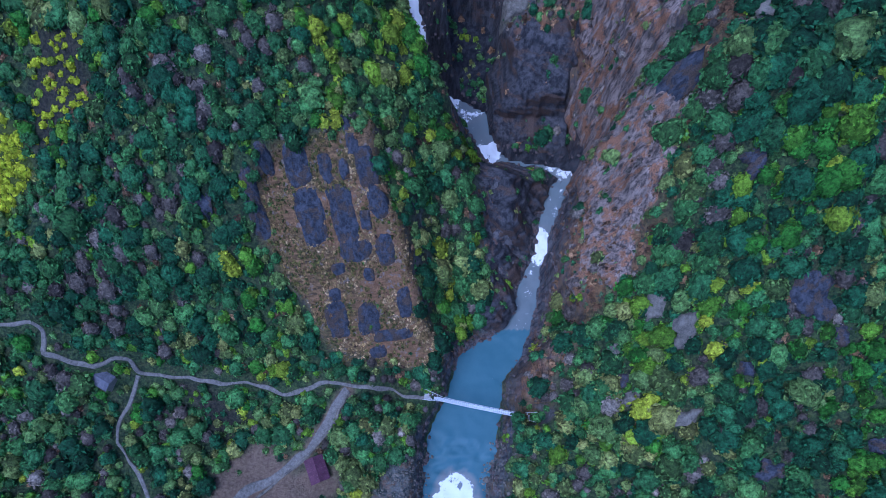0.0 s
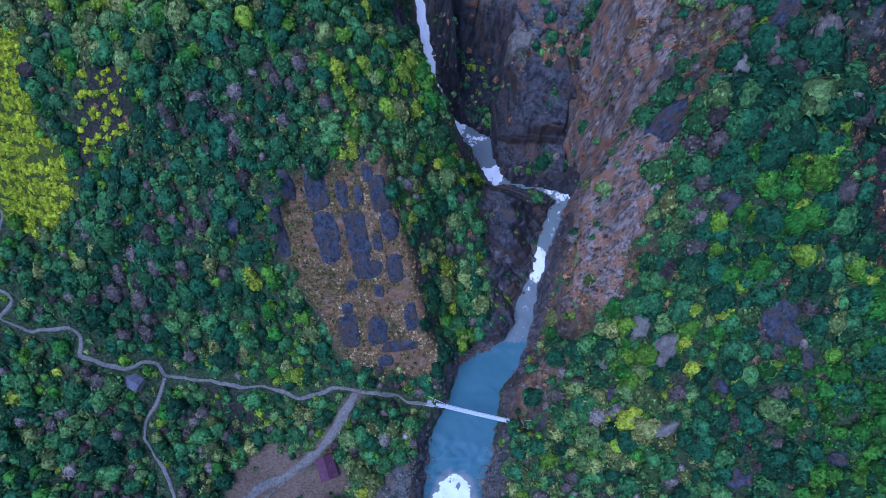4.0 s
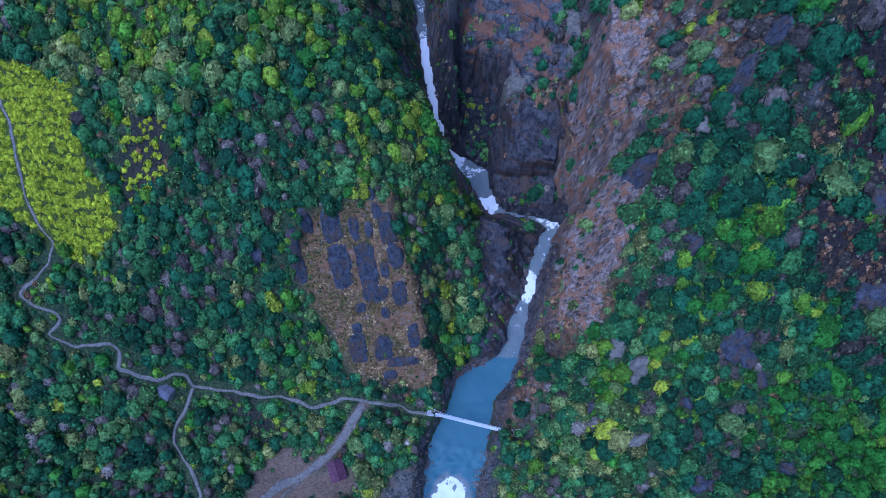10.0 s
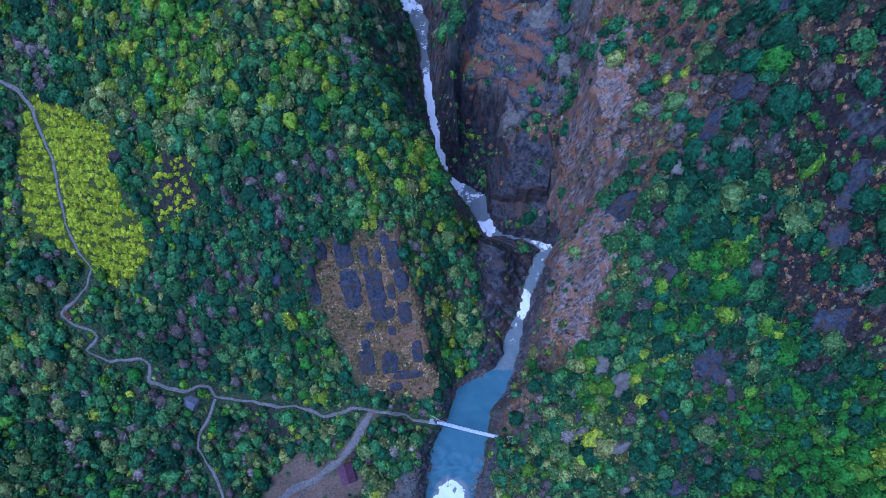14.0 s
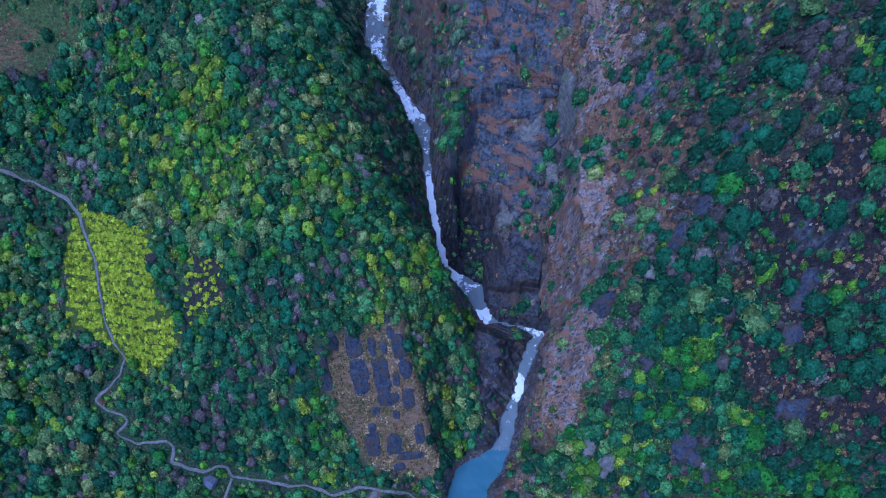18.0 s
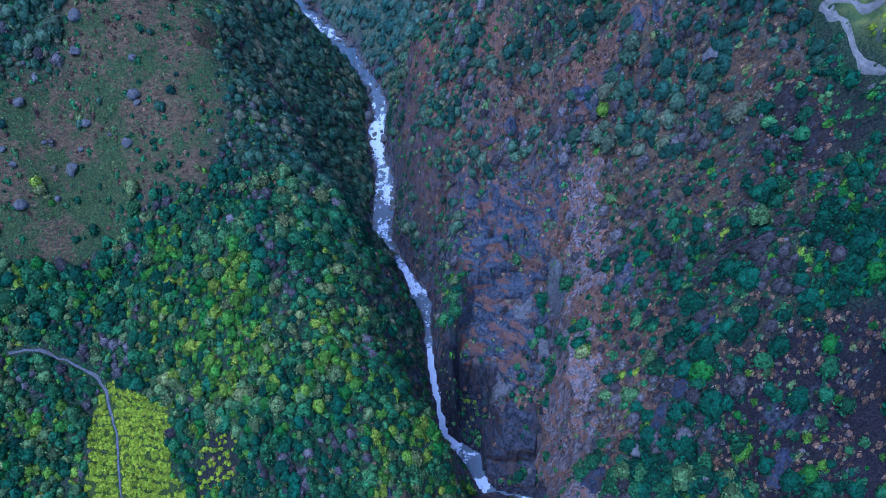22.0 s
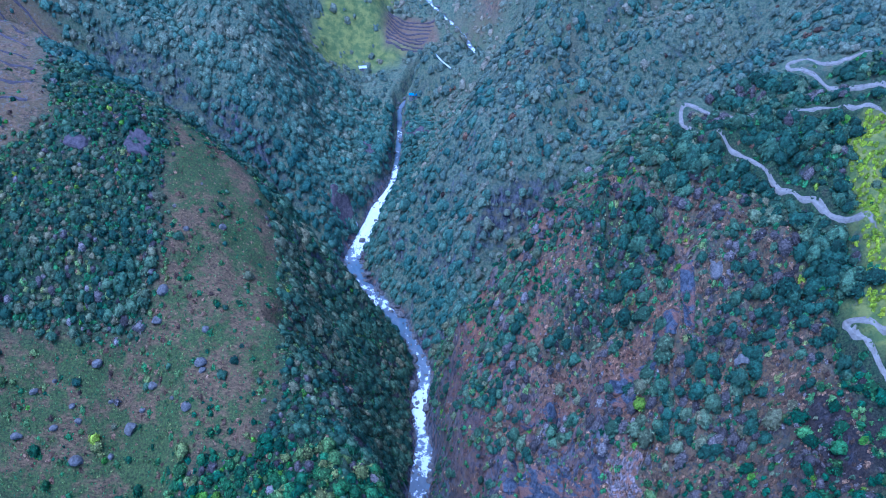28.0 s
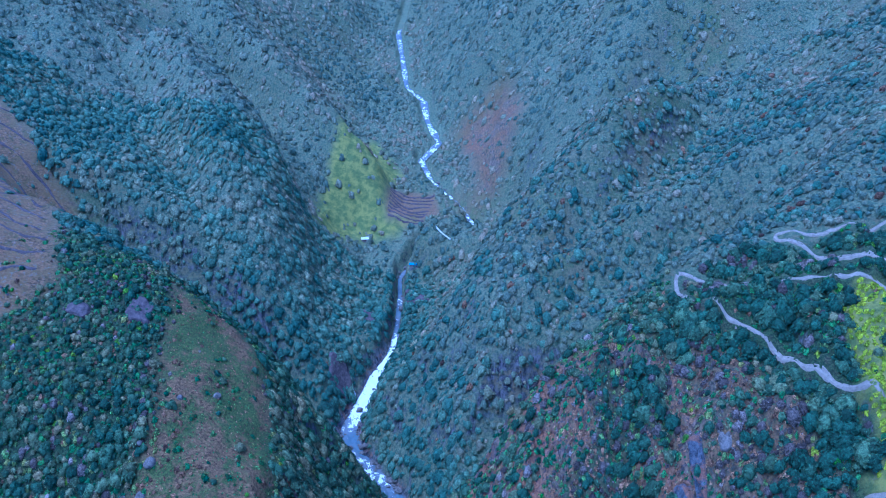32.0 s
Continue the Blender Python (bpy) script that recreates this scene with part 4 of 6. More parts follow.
def crown(rng, n, lobes, sprays, leaf, tall=1.0, knob=0.34):
    """A crown of radius about 1: a lumpy leafy shell of n by n patches with leaf sprays standing out of it. Vertices, quads, and which quads are smooth."""
    g = np.linspace(-1, 1, n + 1)
    gx, gy = np.meshgrid(g, g)
    du, dv = gx * np.sqrt(1 - gy * gy / 2), gy * np.sqrt(1 - gx * gx / 2)
    far_ = np.clip(np.hypot(du, dv), 1e-6, None)
    polar = far_ * 1.95
    way = np.stack([np.sin(polar) * du / far_, np.sin(polar) * dv / far_, np.cos(polar)], -1)
    heads = rng.normal(size=(lobes, 3))
    heads[:, 2] = np.abs(heads[:, 2]) * 0.9 - 0.1
    heads /= np.linalg.norm(heads, axis=1)[:, None]
    span = rng.uniform(0.42, 0.8, lobes)
    push = rng.uniform(0.55, 1.0, lobes)

    def reach_of(d):
        ang = np.arccos(np.clip(d @ heads.T, -1, 1)) / span
        return 0.62 + knob * (push * np.sqrt(np.clip(1 - ang * ang, 0, 1))).max(-1)
    stretch = np.array([1, 1, 0.9 * tall])
    lift = np.array([0, 0, 0.28 * tall])
    shell = 0.90 * way * (reach_of(way) * rng.uniform(0.94, 1.06, way.shape[:2]))[..., None] * stretch + lift
    v = [shell.reshape(-1, 3)]
    i = (np.arange(n)[:, None] * (n + 1) + np.arange(n)[None, :]).ravel()
    f = [np.column_stack([i, i + 1, i + n + 2, i + n + 1])]
    base = len(v[0])
    for _ in range(sprays):
        d = rng.normal(size=3)
        d[2] = abs(d[2]) * 0.9 - 0.2
        d /= np.linalg.norm(d)
        p = d * reach_of(d[None])[0] * rng.uniform(0.88, 1.10) * stretch + lift
        m = 0.75 * d + np.array([0, 0, 0.35]) + rng.normal(size=3) * 0.35
        m /= np.linalg.norm(m)
        a = np.cross(m, rng.normal(size=3))
        a /= np.linalg.norm(a)
        b = np.cross(m, a)
        l, w_ = leaf * rng.uniform(0.7, 1.4), leaf * rng.uniform(0.5, 0.9)
        v.append(np.array([p - a * l - m * l * 0.4, p - b * w_, p + a * l - m * l * 0.4, p + b * w_]))
        f.append(np.arange(base, base + 4)[None])
        base += 4
    f = np.concatenate(f)
    return np.concatenate(v), f, np.arange(len(f)) < n * n


CROWNS_NEAR = [crown(RNG, 6, RNG.randint(7, 13), 56, 0.17, RNG.uniform(0.95, 1.3), 0.42) for _ in range(12)]
CROWNS_BUSH = [crown(RNG, 3, RNG.randint(3, 6), 16, 0.27, 0.9, 0.4) for _ in range(8)]
CROWNS_FAR = [crown(RNG, 5, RNG.randint(5, 8), 26, 0.22, 1.1, 0.42) for _ in range(8)]
CROWNS_SPECK = [crown(RNG, 2, 3, 9, 0.3, 0.9) for _ in range(8)]
CROWNS_DOT = [crown(RNG, 3, 4, 6, 0.3, 1.1, 0.4) for _ in range(8)]
CROWNS_TWIG = [crown(RNG, 5, 8, 70, 0.12, 1.05, 0.3) for _ in range(4)]


def scatter(x0, x1, y0, y1, gap, seed):
    """Points on a jittered lattice."""
    r = np.random.RandomState(seed)
    gx, gy = np.meshgrid(np.arange(x0, x1, gap), np.arange(y0, y1, gap))
    gx = gx + (np.arange(gx.shape[0])[:, None] % 2) * gap / 2
    return (gx + r.uniform(-0.45, 0.45, gx.shape) * gap).ravel(), (gy + r.uniform(-0.45, 0.45, gy.shape) * gap).ravel(), r


def grove(name, label, x, y, size, tint, crowns, material, sink=0.1, seed=1, z=None, hug=0.6, tall=(0.8, 1.25)):
    """Many crowns joined into one mesh."""
    r = np.random.RandomState(seed)
    which = r.randint(0, len(crowns), len(x))
    z = ground_z(x, y) if z is None else z
    # crowns on a slope follow it, the uphill side higher
    e = 4.0
    lean_x, lean_y = (ground_z(x + e, y) - ground_z(x - e, y)) / (2 * e), (ground_z(x, y + e) - ground_z(x, y - e)) / (2 * e)
    hold = hug * np.minimum(1, 1.4 / np.maximum(np.hypot(lean_x, lean_y), 1e-6))
    lean_x, lean_y = lean_x * hold, lean_y * hold
    allv, allf, soft_, tints, base = [], [], [], [], 0
    for k, (v, f, smooth_) in enumerate(crowns):
        m = np.where(which == k)[0]
        if not len(m):
            continue
        a = r.uniform(0, 6.283, len(m))
        c, s, sz = np.cos(a), np.sin(a), size[m]
        tallness = r.uniform(*tall, len(m))
        px = (v[None, :, 0] * c[:, None] - v[None, :, 1] * s[:, None]) * sz[:, None] + x[m][:, None]
        py = (v[None, :, 0] * s[:, None] + v[None, :, 1] * c[:, None]) * sz[:, None] + y[m][:, None]
        pz = (v[None, :, 2] - sink) * (sz * tallness)[:, None] + z[m][:, None] + lean_x[m][:, None] * (px - x[m][:, None]) + lean_y[m][:, None] * (py - y[m][:, None])
        allv.append(np.stack([px, py, pz], -1).reshape(-1, 3))
        allf.append((f[None] + (base + np.arange(len(m)) * len(v))[:, None, None]).reshape(-1, 4))
        soft_.append(np.tile(smooth_, len(m)))
        tints.append(np.repeat(tint[m], len(v)))
        base += len(m) * len(v)
    me = fast_mesh(name, np.concatenate(allv), np.concatenate(allf), np.concatenate(soft_))
    put(me, "tint", np.concatenate(tints))
    me.materials.append(material)
    return tagged(new(name, me), label, "trees", kind="stuff")


# the woods: the masks thin them out on cliffs, fields, meadows, paths and water
x, y, r = scatter(-345, 230, -44, 440, 3.75, 3)
d, zr, w = river_near(x, y)
free = tree_cover(x, y)
keep = (r.rand(len(x)) < free) & (np.abs(d) > w + 4.5)
x, y = x[keep], y[keep]
patch = 0.5 + 0.5 * value_noise(x, y, 28, 71)
kind = r.rand(len(x)) + 0.70 * np.maximum.reduce([inside(x, y, FRESH, 12), inside(x, y, FRESH_EAST, 10), inside(x, y, FRESH_MID, 8)]) + 0.35 * (value_noise(x, y, 22, 72)) - 0.32 * np.maximum.reduce([inside(x, y, DRY_EAST, 6), inside(x, y, DRY_EAST_HIGH, 6), inside(x, y, DRY_EAST_MIX, 6), inside(x, y, DRY_SPUR, 6)])
size = (1.75 + 3.0 * r.rand(len(x)) ** 1.9) * (0.8 + 0.5 * patch) * np.where(x > 60, 1.15, 1.0) * np.where(x < -90, np.interp(y, (235, 330), (1.0, 0.7)), 1.0) * (1 - 0.1 * np.maximum.reduce([inside(x, y, DRY_EAST, 6), inside(x, y, DRY_EAST_HIGH, 6), inside(x, y, DRY_EAST_MIX, 6), inside(x, y, DRY_SPUR, 6), inside(x, y, DRY_GORGE, 6)]))
track_gap = np.minimum.reduce([near_line(x, y, MAIN_TRAIL), near_line(x, y, LOWER_TRAIL), near_line(x, y, SIDE_TRAIL), near_line(x, y, ROAD_LOW) - 1, near_line(x, y, ROAD_NEAR) - 1, near_line(x, y, ROAD_HIGH) - 1])
size = np.minimum(size, np.maximum(1.3, np.minimum(track_gap - 0.9, 0.8 * (np.abs(river_near(x, y)[0]) - river_near(x, y)[2]))))
tint = np.clip(0.36 + 0.3 * value_noise(x, y, 30, 73) + r.normal(0, 0.34, len(x)) - 0.32 * (x > 85) - 0.45 * np.maximum.reduce([inside(x, y, LOW_WOODS, 12), inside(x, y, SPUR_WOODS, 8), inside(x, y, EAST_WOODS, 8)]), 0, 1)
kind = kind - 0.3 * np.clip((y - 235) / 30, 0, 1) * (kind > 0.5)
fresh, bare_ = kind > 0.90, kind < np.where((x > 60) & (y < 235), 0.17, 0.11)
green_ = ~fresh & ~bare_
# the trees nearest to the bridge stand as things of their own; the rest is joined
single = (y < 66) & (x > -125) & (x < 130) & ((x * 7.3 + y * 3.1) % 1 < 0.42)
TREES = [(a, b, c, e, 0 if g else (1 if f else 2)) for a, b, c, e, g, f, o in zip(x, y, size, tint, green_, fresh, single) if o][:290]
taken = np.zeros(len(x), bool)
taken[np.where(single)[0][:290]] = True
green_, fresh, bare_ = green_ & ~taken, fresh & ~taken, bare_ & ~taken
high = y + 12 * value_noise(x, y, 25, 99) > 262
for pick, wood_name, wood_label, leaf in ((green_ & ~high, "woods", "dense dark green broadleaved trees on the slopes", M_LEAF), (green_ & high, "upland_woods", "dull green trees and tall shrubs on the upper slopes", M_LEAF_UPLAND)):
    grove(wood_name, wood_label, x[pick], y[pick], size[pick], tint[pick], CROWNS_NEAR, leaf, 0.05, 11, None, 0.4, (0.9, 1.5))
grove("fresh_green_trees", "bright yellow-green young trees among the woods", x[fresh], y[fresh], size[fresh] * 0.9, tint[fresh], CROWNS_NEAR, M_LEAF_YELLOW, 0.05, 12, None, 0.4, (0.85, 1.4))
grove("leafless_trees", "grey leafless trees with fine twigs", x[bare_], y[bare_], size[bare_] * 0.9, tint[bare_], CROWNS_TWIG, M_LEAF_GREY, 0.05, 13)

x, y, r = scatter(-345, 230, -44, 440, 3.7, 4)
d, zr, w = river_near(x, y)
keep = (r.rand(len(x)) < bush_cover(x, y)) & (np.abs(d) > w + 2)
x, y = x[keep], y[keep]
tint = np.clip(0.4 + 0.3 * value_noise(x, y, 14, 75) + r.normal(0, 0.25, len(x)), 0, 1)
arid = np.maximum.reduce([inside(x, y, DRY_EAST, 6), inside(x, y, DRY_EAST_HIGH, 6), inside(x, y, SLAB, 3), 0.6 * inside(x, y, DRY_EAST_MIX, 8), 0.8 * inside(x, y, BURNT, 8), 0.5 * inside(x, y, MEADOW_WEST, 8)]) * (1 - inside(x, y, LOW_WOODS, 8))
brown = r.rand(len(x)) < 0.10 + 0.72 * arid
radius = r.uniform(1.2, 2.9, len(x)) * np.where(inside(x, y, SLAB, 3) > 0.5, 0.5, 1.0)
lush = ~brown & (r.rand(len(x)) < (0.16 + 0.25 * np.clip(value_noise(x, y, 18, 48), 0, 1)) * np.clip((270 - y) / 50, 0.12, 1))
grove("scrub", "low green scrub between the trees", x[~brown & ~lush], y[~brown & ~lush], radius[~brown & ~lush], tint[~brown & ~lush], CROWNS_BUSH, M_LEAF, 0.15, 14)
grove("bright_scrub", "bright green leafy bushes between the trees", x[lush], y[lush], radius[lush] * 1.1, tint[lush], CROWNS_BUSH, M_LEAF_YELLOW, 0.15, 49)
grove("dry_scrub", "brown withered scrub and grass tufts on the cliffs", x[brown], y[brown], radius[brown] * 0.85, r.rand(brown.sum()), CROWNS_BUSH, M_LEAF_DRY, 0.2, 18)

# shrubs that cling to the cliffs, where the slope is too steep for the lattice above
x, y, r = scatter(-75, 125, 60, 420, 2.1, 41)
d, zr, w = river_near(x, y)
keep = (np.abs(d) > w + 2.5) & (r.rand(len(x)) < 0.55 * np.clip((slope_at(x, y) - 1.3) / 1.2, 0, 1)) & (inside(x, y, SLAB, 3) < 0.3) & (inside(x, y, RECESS, 3) < 0.5)
x, y = x[keep], y[keep]
sort = r.rand(len(x)) - 0.25 * (x < np.interp(y, AXIS[:, 0], AXIS[:, 1]))
radius = r.uniform(0.6, 1.7, len(x))
for pick, shrub_name, shrub_label, leaf in ((sort < 0.42, "cliff_shrubs", "green shrubs clinging to the cliff ledges", M_LEAF), ((sort >= 0.42) & (sort < 0.78), "cliff_grass", "brown grass tufts on the cliff ledges", M_LEAF_DRY), (sort >= 0.78, "cliff_thorns", "grey leafless bushes on the cliff", M_LEAF_GREY)):
    grove(shrub_name, shrub_label, x[pick], y[pick], radius[pick], r.rand(pick.sum()), CROWNS_BUSH, leaf, 0.3, 19)

# low growth on open ground: thorns, withered tufts and green cushions on the dry east side, grass on the meadow
x, y, r = scatter(20, 175, 60, 415, 2.5, 61)
d, zr, w = river_near(x, y)
arid = np.maximum.reduce([inside(x, y, DRY_EAST, 6), inside(x, y, DRY_EAST_HIGH, 6), inside(x, y, DRY_SPUR, 6), 0.8 * inside(x, y, DRY_EAST_MIX, 6), 0.8 * inside(x, y, BURNT, 6)]) * (1 - 0.7 * inside(x, y, SLATE, 4))
keep = (np.abs(d) > w + 3) & (r.rand(len(x)) < 0.92 * arid) & (trail_gap(x, y) > 0.5)
x, y = x[keep], y[keep]
sort = r.rand(len(x)) + 0.35 * value_noise(x, y, 12, 62)
radius = r.uniform(0.7, 2.0, len(x))
for tuft_name, tuft_label, tuft_leaf, lo_, hi_ in (("brown_tufts", "rusty withered tufts on the dry slope", M_LEAF_DRY, -1, 0.45), ("grey_thorns", "grey leafless thorn bushes on the dry slope", M_LEAF_GREY, 0.45, 0.68), ("green_cushions", "low dull green bushes on the dry slope", M_LEAF_UPLAND, 0.68, 9)):
    pick = (sort >= lo_) & (sort < hi_)
    grove(tuft_name, tuft_label, x[pick], y[pick], radius[pick], r.rand(pick.sum()), CROWNS_SPECK, tuft_leaf, 0.2, 63)
x, y, r = scatter(-340, -120, 200, 430, 2.5, 64)
keep = (inside(x, y, MEADOW_WEST, 6) > 0.5) & (r.rand(len(x)) < 0.8)
x, y = x[keep], y[keep]
sort = r.rand(len(x)) + 0.35 * value_noise(x, y, 30, 65) + np.clip((300 - y) / 150, -0.4, 0.3)
radius = r.uniform(0.45, 1.2, len(x))
for tuft_name, tuft_label, tuft_leaf, lo_, hi_ in (("meadow_grass", "brown grass tufts on the steep meadow", M_LEAF_DRY, -9, 0.5), ("meadow_weeds", "green weeds and low bushes on the meadow", M_LEAF, 0.5, 9)):
    pick = (sort >= lo_) & (sort < hi_)
    grove(tuft_name, tuft_label, x[pick], y[pick], radius[pick], r.rand(pick.sum()) * 0.8 + 0.2, CROWNS_SPECK, tuft_leaf, 0.25, 66)

# straw-coloured tufts in the seams of the slab
x, y, r = scatter(-64, 4, 48, 118, 0.95, 51)
seam = value_noise(x, y, 5, 55) + 0.6 * value_noise(x, y, 2.2, 56)
on_plate = np.zeros(len(x), bool)
for px, py, hx, hy in SLAB_PLATES:
    on_plate |= np.maximum(np.abs(x - px) / (hx * 0.9), np.abs(y - py) / (hy * 1.15)) < 1
keep = (inside(x, y, SLAB, 2) > 0.4) & (seam > -0.5) & ~on_plate
x, y, seam = x[keep], y[keep], seam[keep]
tall_grass = r.uniform(0.45, 1.15, len(x))
pale_grass = (seam + 0.5 * r.rand(len(x)) + 0.012 * (x + 30) > 0.45)
grove("slab_grass", "straw-yellow grass tufts on the rock slab", x[pale_grass], y[pale_grass], tall_grass[pale_grass], r.rand(pale_grass.sum()), CROWNS_SPECK, M_STRAW, 0.25, 52)
grove("slab_weeds", "olive and brown weeds on the rock slab", x[~pale_grass], y[~pale_grass], tall_grass[~pale_grass], r.rand((~pale_grass).sum()), CROWNS_SPECK, M_WEEDS, 0.25, 53)

# the steep wooded wall of the gorge, below the meadow spur
x, y, r = scatter(-175, 60, 205, 440, 3.1, 42)
d, zr, w = river_near(x, y)
keep = (np.abs(d) > w + 2.5) & (np.abs(d) < 105) & (r.rand(len(x)) < np.clip((slope_at(x, y) - 0.7) / 0.7, 0, 0.9) * np.where(d < 0, 1, 0.8 * np.clip((45 - d) / 20, 0, 1) * (y > 425))) & (inside(x, y, MEADOW_WEST, 4) < 0.4) & (inside(x, y, SLATE, 4) < 0.5) & (value_noise(x, y, 16, 94) > -0.55)
x, y = x[keep], y[keep]
tint = np.clip(0.48 + 0.3 * value_noise(x, y, 25, 74) + r.normal(0, 0.2, len(x)), 0, 1)
grove("gorge_wall_trees", "dark green trees clinging to the gorge wall", x, y, 1.7 + 3.6 * r.rand(len(x)) ** 1.8, tint, CROWNS_FAR, M_LEAF_UPLAND, 0.1, 43)

# the upper valley: dense woods on the west wall and by the river, paler scrub on the east and beyond, leaf colours
# lightened as painted haze
x, y, r = scatter(-800, 800, 335, 700, 4.0, 6)
d, zr, w = river_near(x, y)
keep = (np.abs(d) > w + 3) & (np.abs(x + 40) < 90 + 0.62 * y) & ~((y < 440) & (x > -345) & (x < 230)) & (r.rand(len(x)) < far_cover(x, y))
x, y, d = x[keep], y[keep], d[keep]
tint = np.clip(0.40 + 0.35 * value_noise(x, y, 60, 77) + r.normal(0, 0.22, len(x)), 0, 1)
sunny = np.clip((d - 20) / 45, 0, 1) * 0.9 + 0.25 * rough(x, y, 50, 45)
sort = r.rand(len(x))
pale_ = sort < sunny * 0.85
arid_ = pale_ & (sort < sunny * 0.05)
spread_ = r.rand(len(x)) ** 2.2
radius = np.where(pale_, 1.4 + 3.2 * spread_, 1.9 + 4.2 * spread_)
grove("gorge_woods", "dense dark woods on the walls of the upper gorge, leaf colour lightened as haze", x[~pale_], y[~pale_], radius[~pale_], tint[~pale_], CROWNS_FAR, M_LEAF_UPPER_HAZE, 0.1, 15)
grove("valley_scrub", "pale olive scrub on the sunny valley side, lightened further by painted haze", x[pale_ & ~arid_], y[pale_ & ~arid_], radius[pale_ & ~arid_], tint[pale_ & ~arid_], CROWNS_FAR, M_LEAF_FAR_HAZE, 0.1, 44)
grove("valley_dry_scrub", "brown dry scrub on the sunny valley side", x[arid_], y[arid_], radius[arid_] * 0.8, tint[arid_], CROWNS_FAR, M_LEAF_DRY, 0.1, 45)
x, y, r = scatter(-900, 900, 700, 1500, 6.6, 8)
d, zr, w = river_near(x, y)
keep = (np.abs(d) > w + 4) & (np.abs(x + 40) < 90 + 0.62 * y) & (r.rand(len(x)) < far_cover(x, y))
x, y = x[keep], y[keep]
tint = np.clip(0.45 + 0.35 * rough(x, y, 90, 78) + r.normal(0, 0.2, len(x)), 0, 1)
grove("far_woods", "distant scrub and woods on the upper valley sides, haze painted into the leaf colour", x, y, 2.3 + 5.0 * r.rand(len(x)) ** 2.2, tint, CROWNS_DOT, M_LEAF_FAR_HAZE, 0.1, 15)

# tea: clipped bushes in rows across the slope, and a younger planting of single bushes
x, y, r = scatter(-195, -128, 82, 162, 1.45, 31)
row = np.abs(((y + 1.5 * value_noise(x, y, 12, 98) + 0.12 * x) / 4.4) % 1 - 0.5)
keep = (inside(x, y, TEA, 2) > 0.5) & (row < 0.34) & (trail_gap(x, y) > 0.3) & (value_noise(x, y, 7, 99) > -0.75)
x, y = x[keep], y[keep]
grove("tea_plantation", "bright yellow-green tea bushes in terraced rows", x, y, r.uniform(1.6, 2.3, len(x)), r.uniform(0.3, 0.9, len(x)), CROWNS_BUSH, M_TEA, 0.3, 16)
x, y, r = scatter(160, 250, 236, 395, 2.2, 32)
keep = ((inside(x, y, TEA_EAST, 3) > 0.5) | (inside(x, y, TEA_EAST_LOW, 3) > 0.5)) & (trail_gap(x, y) > 0.5) & (r.rand(len(x)) < 0.75)
x, y = x[keep], y[keep]
grove("upper_tea_plantation", "yellow-green tea bushes beside the hill road", x, y, r.uniform(1.4, 2.3, len(x)), r.uniform(0.0, 0.6, len(x)), CROWNS_BUSH, M_TEA, 0.25, 17)
x, y, r = scatter(-138, -102, 104, 142, 3.0, 33)
keep = (inside(x, y, TEA_YOUNG, 3) > 0.5) & (r.rand(len(x)) < 0.85)
bush_meshes = []
for v, f, smooth_ in CROWNS_BUSH[:4]:
    me = fast_mesh("tea_bush", v, f, smooth_)
    put(me, "tint", np.full(len(v), 0.6))
    me.materials.append(M_TEA)
    bush_meshes.append(me)
for k, (bx, by, bz) in enumerate(zip(x[keep], y[keep], ground_z(x[keep], y[keep]))):
    ob = new("tea_bush", bush_meshes[k % 4])
    rad = r.uniform(1.5, 2.5)
    ob.matrix_world = pose(bx, by, bz - 0.25 * rad, 0, 0, r.uniform(0, 360)) @ Matrix.Diagonal((rad, rad, rad, 1))
    tagged(ob, "round yellow-green tea bush on bare soil", "tea bush", "young tea bushes")

# ---- helpers for things ----
def part(name, data, material, parent=None, label=""):
    """Links a bmesh or a mesh as one object under a thing or a part."""
    if isinstance(data, bmesh.types.BMesh):
        me = bpy.data.meshes.new(name)
        data.to_mesh(me)
        data.free()
    else:
        me = data
    if material and not me.materials:
        me.materials.append(material)
    ob = new(name, me)
    ob.parent = parent
    if label:
        ob["label"] = label
    return ob


def empty(name, m, label, category, group="", kind=""):
    ob = new(name)
    ob.matrix_world = m
    return tagged(ob, label, category, group, kind)


def z_at(x, y):
    return float(ground_z(np.array([x], float), np.array([y], float))[0])


def box(bm, x0, x1, y0, y1, z0, z1, bevel=0.0):
    b = bmesh.new()
    bmesh.ops.create_cube(b, size=1)
    for v in b.verts:
        v.co = Vector((x0 + (v.co.x + 0.5) * (x1 - x0), y0 + (v.co.y + 0.5) * (y1 - y0), z0 + (v.co.z + 0.5) * (z1 - z0)))
    if bevel:
        bmesh.ops.bevel(b, geom=b.edges[:], offset=bevel, segments=1, affect="EDGES")
    me = bpy.data.meshes.new("tmp")
    b.to_mesh(me)
    b.free()
    bm.from_mesh(me)
    bpy.data.meshes.remove(me)
    return bm


def tube(bm, pts, radius, sides=6):
    """A round bar along points; radius may be one for each point."""
    rings = []
    pts = [Vector(p) for p in pts]
    for k, p in enumerate(pts):
        d = (pts[min(k + 1, len(pts) - 1)] - pts[max(k - 1, 0)]).normalized()
        a = d.orthogonal().normalized()
        b = d.cross(a)
        r = radius[k] if hasattr(radius, "__len__") else radius
        rings.append([bm.verts.new(p + (a * math.cos(6.2832 * i / sides) + b * math.sin(6.2832 * i / sides)) * r) for i in range(sides)])
    for r0, r1 in zip(rings[:-1], rings[1:]):
        for i in range(sides):
            bm.faces.new((r0[i], r0[(i + 1) % sides], r1[(i + 1) % sides], r1[i]))
    bm.faces.new(rings[0][::-1])
    bm.faces.new(rings[-1])
    return bm


